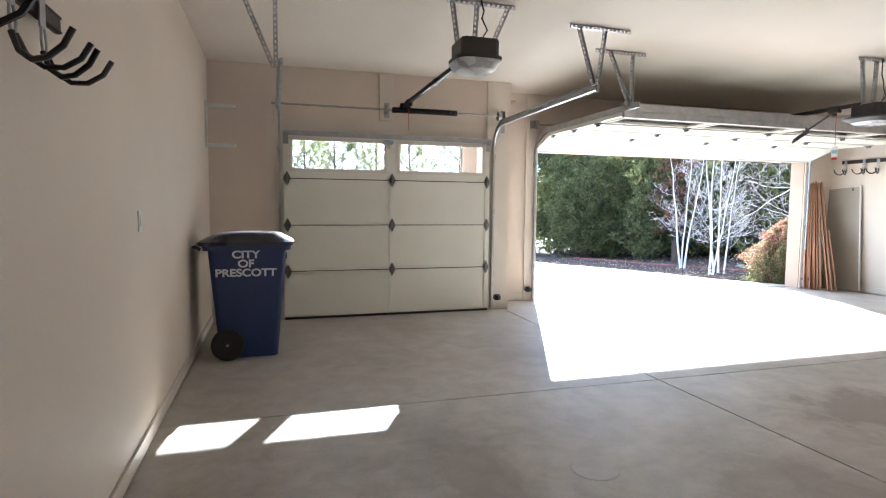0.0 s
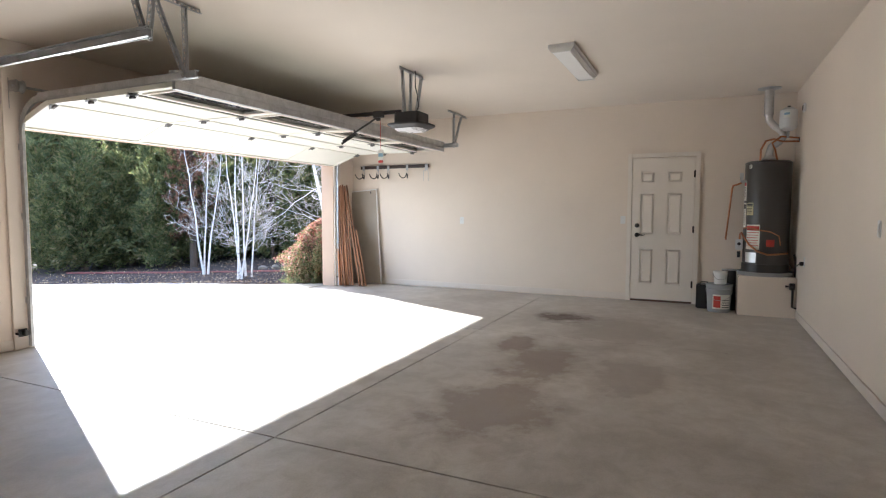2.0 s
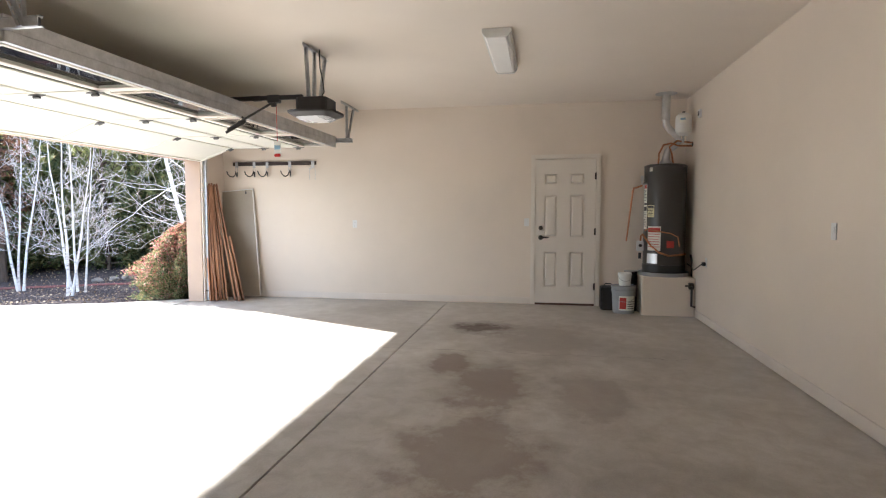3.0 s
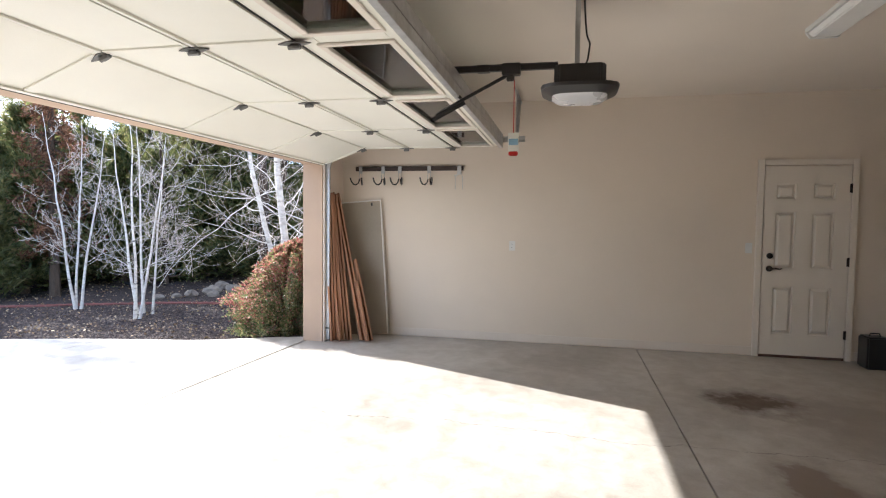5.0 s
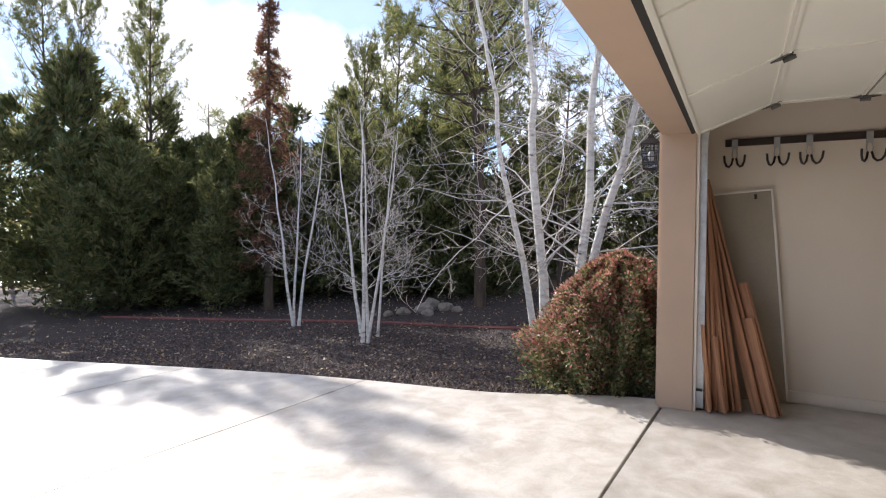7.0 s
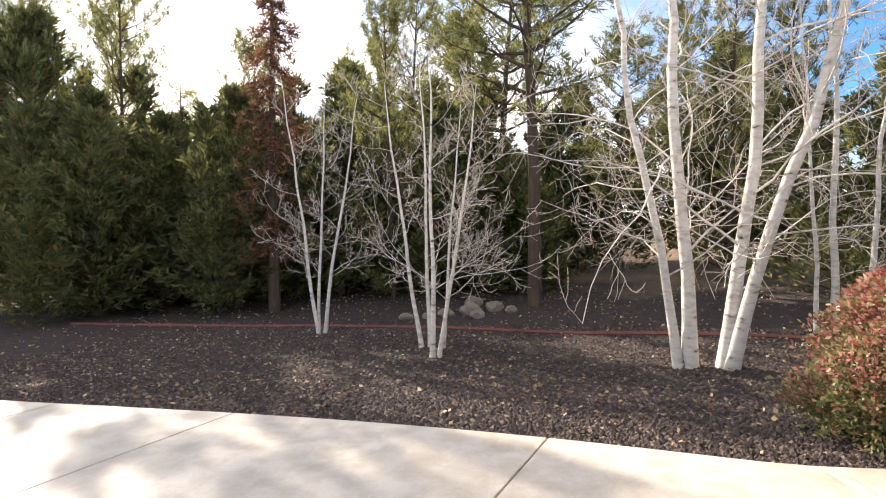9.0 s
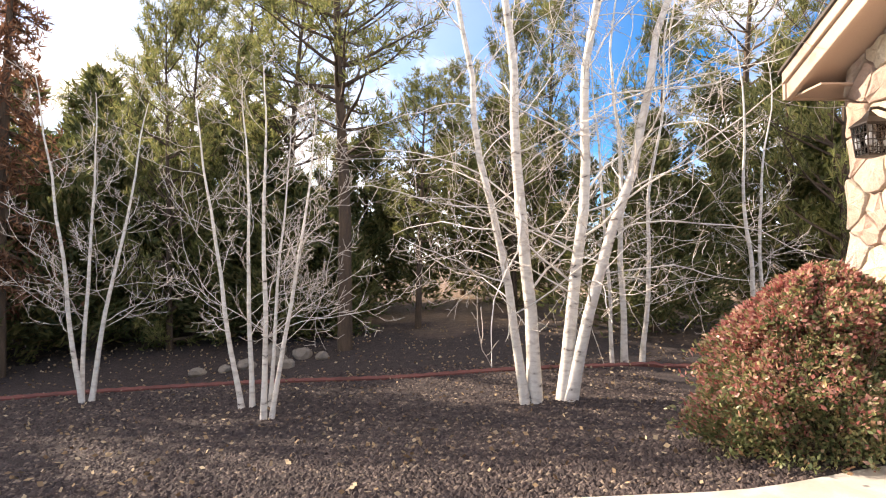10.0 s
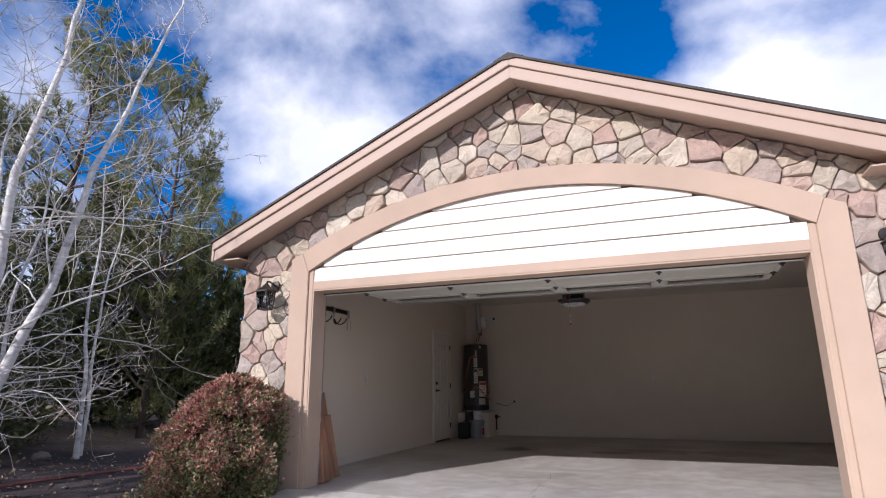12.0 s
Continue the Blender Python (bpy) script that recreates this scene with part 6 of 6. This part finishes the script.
# shrub at the corner of the opening
sh = thing("shrub", on_ground(9.80, 8.70), "rounded shrub with red and green leaves beside the opening", "shrub")
rg = random.Random(5)
red, green, st = G(), G(), G()
for _ in range(56000):
    a, t = rg.uniform(0, 2 * math.pi), rg.random() ** 1.15
    ry = 0.70 if math.sin(a) > 0 else 0.44
    lump = 1 + 0.46 * noise.noise((math.cos(a) * 2.5, math.sin(a) * 2.5, t * 4)) + 0.34 * noise.noise((math.cos(a) * 7, math.sin(a) * 7, t * 9))
    f = math.cos(t * math.pi / 2) ** 0.55 * lump * (1.02 - 0.45 * rg.random() ** 2.0 + 0.17 * rg.random() ** 5)
    top = 1.13 - 0.38 * max(0, math.sin(a)) * f
    p = Vector(((0.42 if math.cos(a) > 0 else 0.56) * f * math.cos(a), ry * f * math.sin(a), 0.03 + top * math.sin(t * math.pi / 2) * (0.86 + 0.16 * lump)))
    d = Vector((math.cos(a), math.sin(a), 0.6)) + Vector((rg.gauss(0, 1), rg.gauss(0, 1), rg.gauss(0, 1))) * 0.8
    tone = p.z / 1.15 * 0.85 - 0.10 + 0.5 * noise.noise((p.x * 3, p.y * 3, p.z * 3)) + rg.uniform(-0.48, 0.48) + 0.10 + 0.16 * math.sin(a) + 0.12 * math.cos(a)
    spray(red if tone > 0.54 else green, p, d, rg.uniform(0.026, 0.052), rg.uniform(0.007, 0.013), rg)
for _ in range(40):
    a = rg.uniform(0, 2 * math.pi)
    pts, rs = wander((0.1 * math.cos(a), 0.1 * math.sin(a), -0.05), (0.5 * math.cos(a), 0.5 * math.sin(a), 0.8), 0.9, 6, 0.12, 0.05, 0.010, 0.003, rg)
    st.tube(pts, rs, 4)
part("branch_mass", st, BARK, sh, "thin brown branches", fix=False, kind="stuff")
part("red_foliage", red, REDLEAF, sh, "small red and pink leaves", fix=False, kind="stuff")
part("green_foliage", green, GREENLEAF, sh, "small yellow-green leaves", fix=False, kind="stuff")

# ---- loose ground cover ----
rg = random.Random(9)
chips, leaves = G(), G()
while len(chips.f) < 62000 * 6:
    y = 8.4 + 11 * rg.random() ** 1.2
    x = edge_x(y) + 0.03 + 6.0 * rg.random() ** 1.7
    if x < 10.2 and y < 8.45:
        continue
    s = rg.uniform(0.010, 0.034)
    a = rg.uniform(0, 6.28)
    c, sn = math.cos(a) * s, math.sin(a) * s
    z = ground_z(x, y)
    k = len(chips.v)
    h = s * rg.uniform(0.35, 0.8)
    q = rg.uniform(0.45, 0.9)
    chips.v += [(x + c, y + sn, z), (x - sn * q, y + c * q, z + h * 0.3), (x - c, y - sn, z), (x + sn * q, y - c * q, z + h * 0.2), (x + c * 0.2, y, z + h), (x, y, z - 0.02)]
    chips.f += [(k, k + 1, k + 4), (k + 1, k + 2, k + 4), (k + 2, k + 3, k + 4), (k + 3, k, k + 4), (k, k + 3, k + 5), (k + 1, k, k + 5)]
tagged(part("gravel", chips, GRAVEL, None, "dark bark chips and gravel over the planting bed", fix=False), category="gravel", kind="stuff")
for _ in range(3800):
    y = rg.uniform(5, 22)
    x = edge_x(max(y, 8.4)) + 0.1 + rg.uniform(0, 10)
    if x < 10.3 and y < 8.5:
        continue
    p = Vector((x, y, ground_z(x, y) + 0.02))
    spray(leaves, p, Vector((rg.uniform(-1, 1), rg.uniform(-1, 1), rg.uniform(0, 0.35))), rg.uniform(0.03, 0.07), rg.uniform(0.012, 0.024), rg)
tagged(part("leaf_litter", leaves, LEAFLIT, None, "dry tan leaves scattered over the mulch", fix=False), category="leaves", kind="stuff")


def rock(x, y, s, seed):
    g = G()
    bm = bmesh.new()
    bmesh.ops.create_icosphere(bm, subdivisions=2, radius=1.0)
    for v in bm.verts:
        k = 1 + 0.35 * noise.noise(v.co * 1.1 + Vector((seed, 0, 0))) + 0.15 * noise.noise(v.co * 2.7 + Vector((0, seed, 0)))
        v.co = Vector((v.co.x * s * k, v.co.y * s * 0.8 * k, v.co.z * s * 0.6 * k))
    me = bpy.data.meshes.new("rock")
    bm.to_mesh(me)
    bm.free()
    me.materials.append(ROCK)
    ob = new("rock", me)
    ob.matrix_basis = Matrix.Translation((x, y, ground_z(x, y) + s * 0.25))
    tagged(ob, "weathered tan boulder lying in the mulch", "rock", "bed rocks")


for i, (x, y, s) in enumerate(((15.6, 14.6, 0.20), (15.9, 14.2, 0.26), (15.5, 13.9, 0.17), (16.2, 13.8, 0.22), (16.0, 13.4, 0.15), (15.4, 14.9, 0.14), (16.6, 14.4, 0.24), (15.2, 15.3, 0.16), (17.8, 9.2, 0.2), (16.5, 6.0, 0.18))):
    rock(x, y, s, i * 3.1)

# house far up the slope
fh = thing("house", (46, 26, ground_z(46, 26)), "distant house with a grey roof behind the trees", "house")
part("wall", G().box(-4, 4, -6, 6, -1, 4.4), TRIMP, fh)
part("roof", G().prism([(-4.6, 4.2), (4.6, 4.2), (0, 6.4)], -6.6, 6.6, "y"), SHINGLE, fh, "grey shingle roof")


# ---- facade stones, piece by piece ----
def clip(poly, a, b, c):
    """Keeps the part of a polygon where a x + b z <= c."""
    out = []
    for i, p in enumerate(poly):
        q = poly[(i + 1) % len(poly)]
        dp, dq = a * p[0] + b * p[1] - c, a * q[0] + b * q[1] - c
        if dp <= 0:
            out.append(p)
        if dp * dq < 0:
            t = dp / (dp - dq)
            out.append((p[0] + (q[0] - p[0]) * t, p[1] + (q[1] - p[1]) * t))
    return out


rg = random.Random(31)
seeds = []
tries = 0
while tries < 9000:
    tries += 1
    x, z = rg.uniform(3.15, 10.1), rg.uniform(-0.25, 4.25)
    dmin = rg.choice((0.12, 0.18, 0.23, 0.30, 0.38))
    if z > gz0 + 0.25 - gslope * abs(x - gapex):
        continue
    if all((x - a) ** 2 + ((z - b) * 1.35) ** 2 > ((dmin + c) / 2) ** 2 for a, b, c in seeds):
        seeds.append((x, z, dmin))
for i, (x, z, _) in enumerate(seeds):
    inside = DL - 0.28 < x < DR + 0.28
    if inside and z < arch_z(min(max(x, DL - 0.06), DR + 0.06), AR + 0.17, AZ + 0.17) - 0.02:
        continue
    poly = [(x - 0.6, z - 0.6), (x + 0.6, z - 0.6), (x + 0.6, z + 0.6), (x - 0.6, z + 0.6)]
    for j, (u, v_, _) in enumerate(seeds):
        if j != i and abs(u - x) < 1.0 and abs(v_ - z) < 1.0:
            a, b = u - x, v_ - z
            poly = clip(poly, a, b, a * (x + u) / 2 + b * (z + v_) / 2)
    poly = clip(poly, 1, 0, 10.13)
    poly = clip(poly, -1, 0, -3.13)
    s = 1 if x > gapex else -1
    poly = clip(poly, s * gslope, 1, gz0 - 0.01 + s * gslope * gapex)
    if inside and z > 2.3:
        xc = min(max(x, DL), DR)
        r = AR + 0.10
        sl = -(xc - AX) / math.sqrt(r * r - (xc - AX) ** 2)
        zt = arch_z(xc, r, AZ + 0.10)
        poly = clip(poly, sl, -1, sl * xc - zt)
    elif x > AX:
        poly = clip(poly, -1, 0, -(DR + 0.2))
    else:
        poly = clip(poly, 1, 0, DL - 0.2)
    if len(poly) < 3:
        continue
    cx, cz = sum(p[0] for p in poly) / len(poly), sum(p[1] for p in poly) / len(poly)
    size = max(math.dist(p, (cx, cz)) for p in poly)
    if size < 0.05:
        continue
    # round the corners, then draw the outline in for the joint
    fine = []
    n = len(poly)
    for k in range(n):
        p, q, r_ = poly[k - 1], poly[k], poly[(k + 1) % n]
        for w0, w1, w2 in ((0.13, 0.87, 0.0), (0.03, 0.94, 0.03), (0.0, 0.87, 0.13), (0.0, 0.5, 0.5)):
            u, v_ = p[0] * w0 + q[0] * w1 + r_[0] * w2, p[1] * w0 + q[1] * w1 + r_[1] * w2
            fine.append((u + 0.022 * noise.noise((u * 9, v_ * 9, 3)), v_ + 0.022 * noise.noise((u * 9, v_ * 9, 8))))
    depth = rg.uniform(0.028, 0.056)
    tx, tz = rg.uniform(-0.12, 0.12), rg.uniform(-0.12, 0.12)
    g = G()
    m = len(fine)
    for inset, d in ((0.005, 0.0), (0.006, depth * 0.6), (0.012, depth * 0.92), (0.035, depth)):
        for px, pz in fine:
            ln = math.dist((px, pz), (cx, cz)) or 1
            f = max(0.25, 1 - inset / ln)
            wob = 0.026 * noise.noise((px * 9, pz * 9, i)) + 0.012 * noise.noise((px * 24, pz * 24, i))
            g.v.append((cx + (px - cx) * f, YM + 0.036 + d + (wob + tx * (px - cx) + tz * (pz - cz) if d else 0), cz + (pz - cz) * f))
    g.f = [(r2 * m + k, r2 * m + (k + 1) % m, (r2 + 1) * m + (k + 1) % m, (r2 + 1) * m + k) for r2 in range(3) for k in range(m)]
    g.v.append((cx + rg.uniform(-0.03, 0.03), YM + 0.036 + depth + rg.uniform(-0.006, 0.022), cz + rg.uniform(-0.03, 0.03)))
    g.f += [(3 * m + k, 3 * m + (k + 1) % m, 4 * m) for k in range(m)]
    part("stone", g, STONE, facade)
# quoins seen on the side of the corner
for k in range(9):
    z0 = -0.2 + k * 0.31
    y0_ = 7.9 - 0.15 * (k % 2)
    part("corner_stone", G().box(10.101, 10.15, y0_, YM + 0.03, z0 + 0.01, z0 + 0.295), STONE, facade, bevel=0.012)
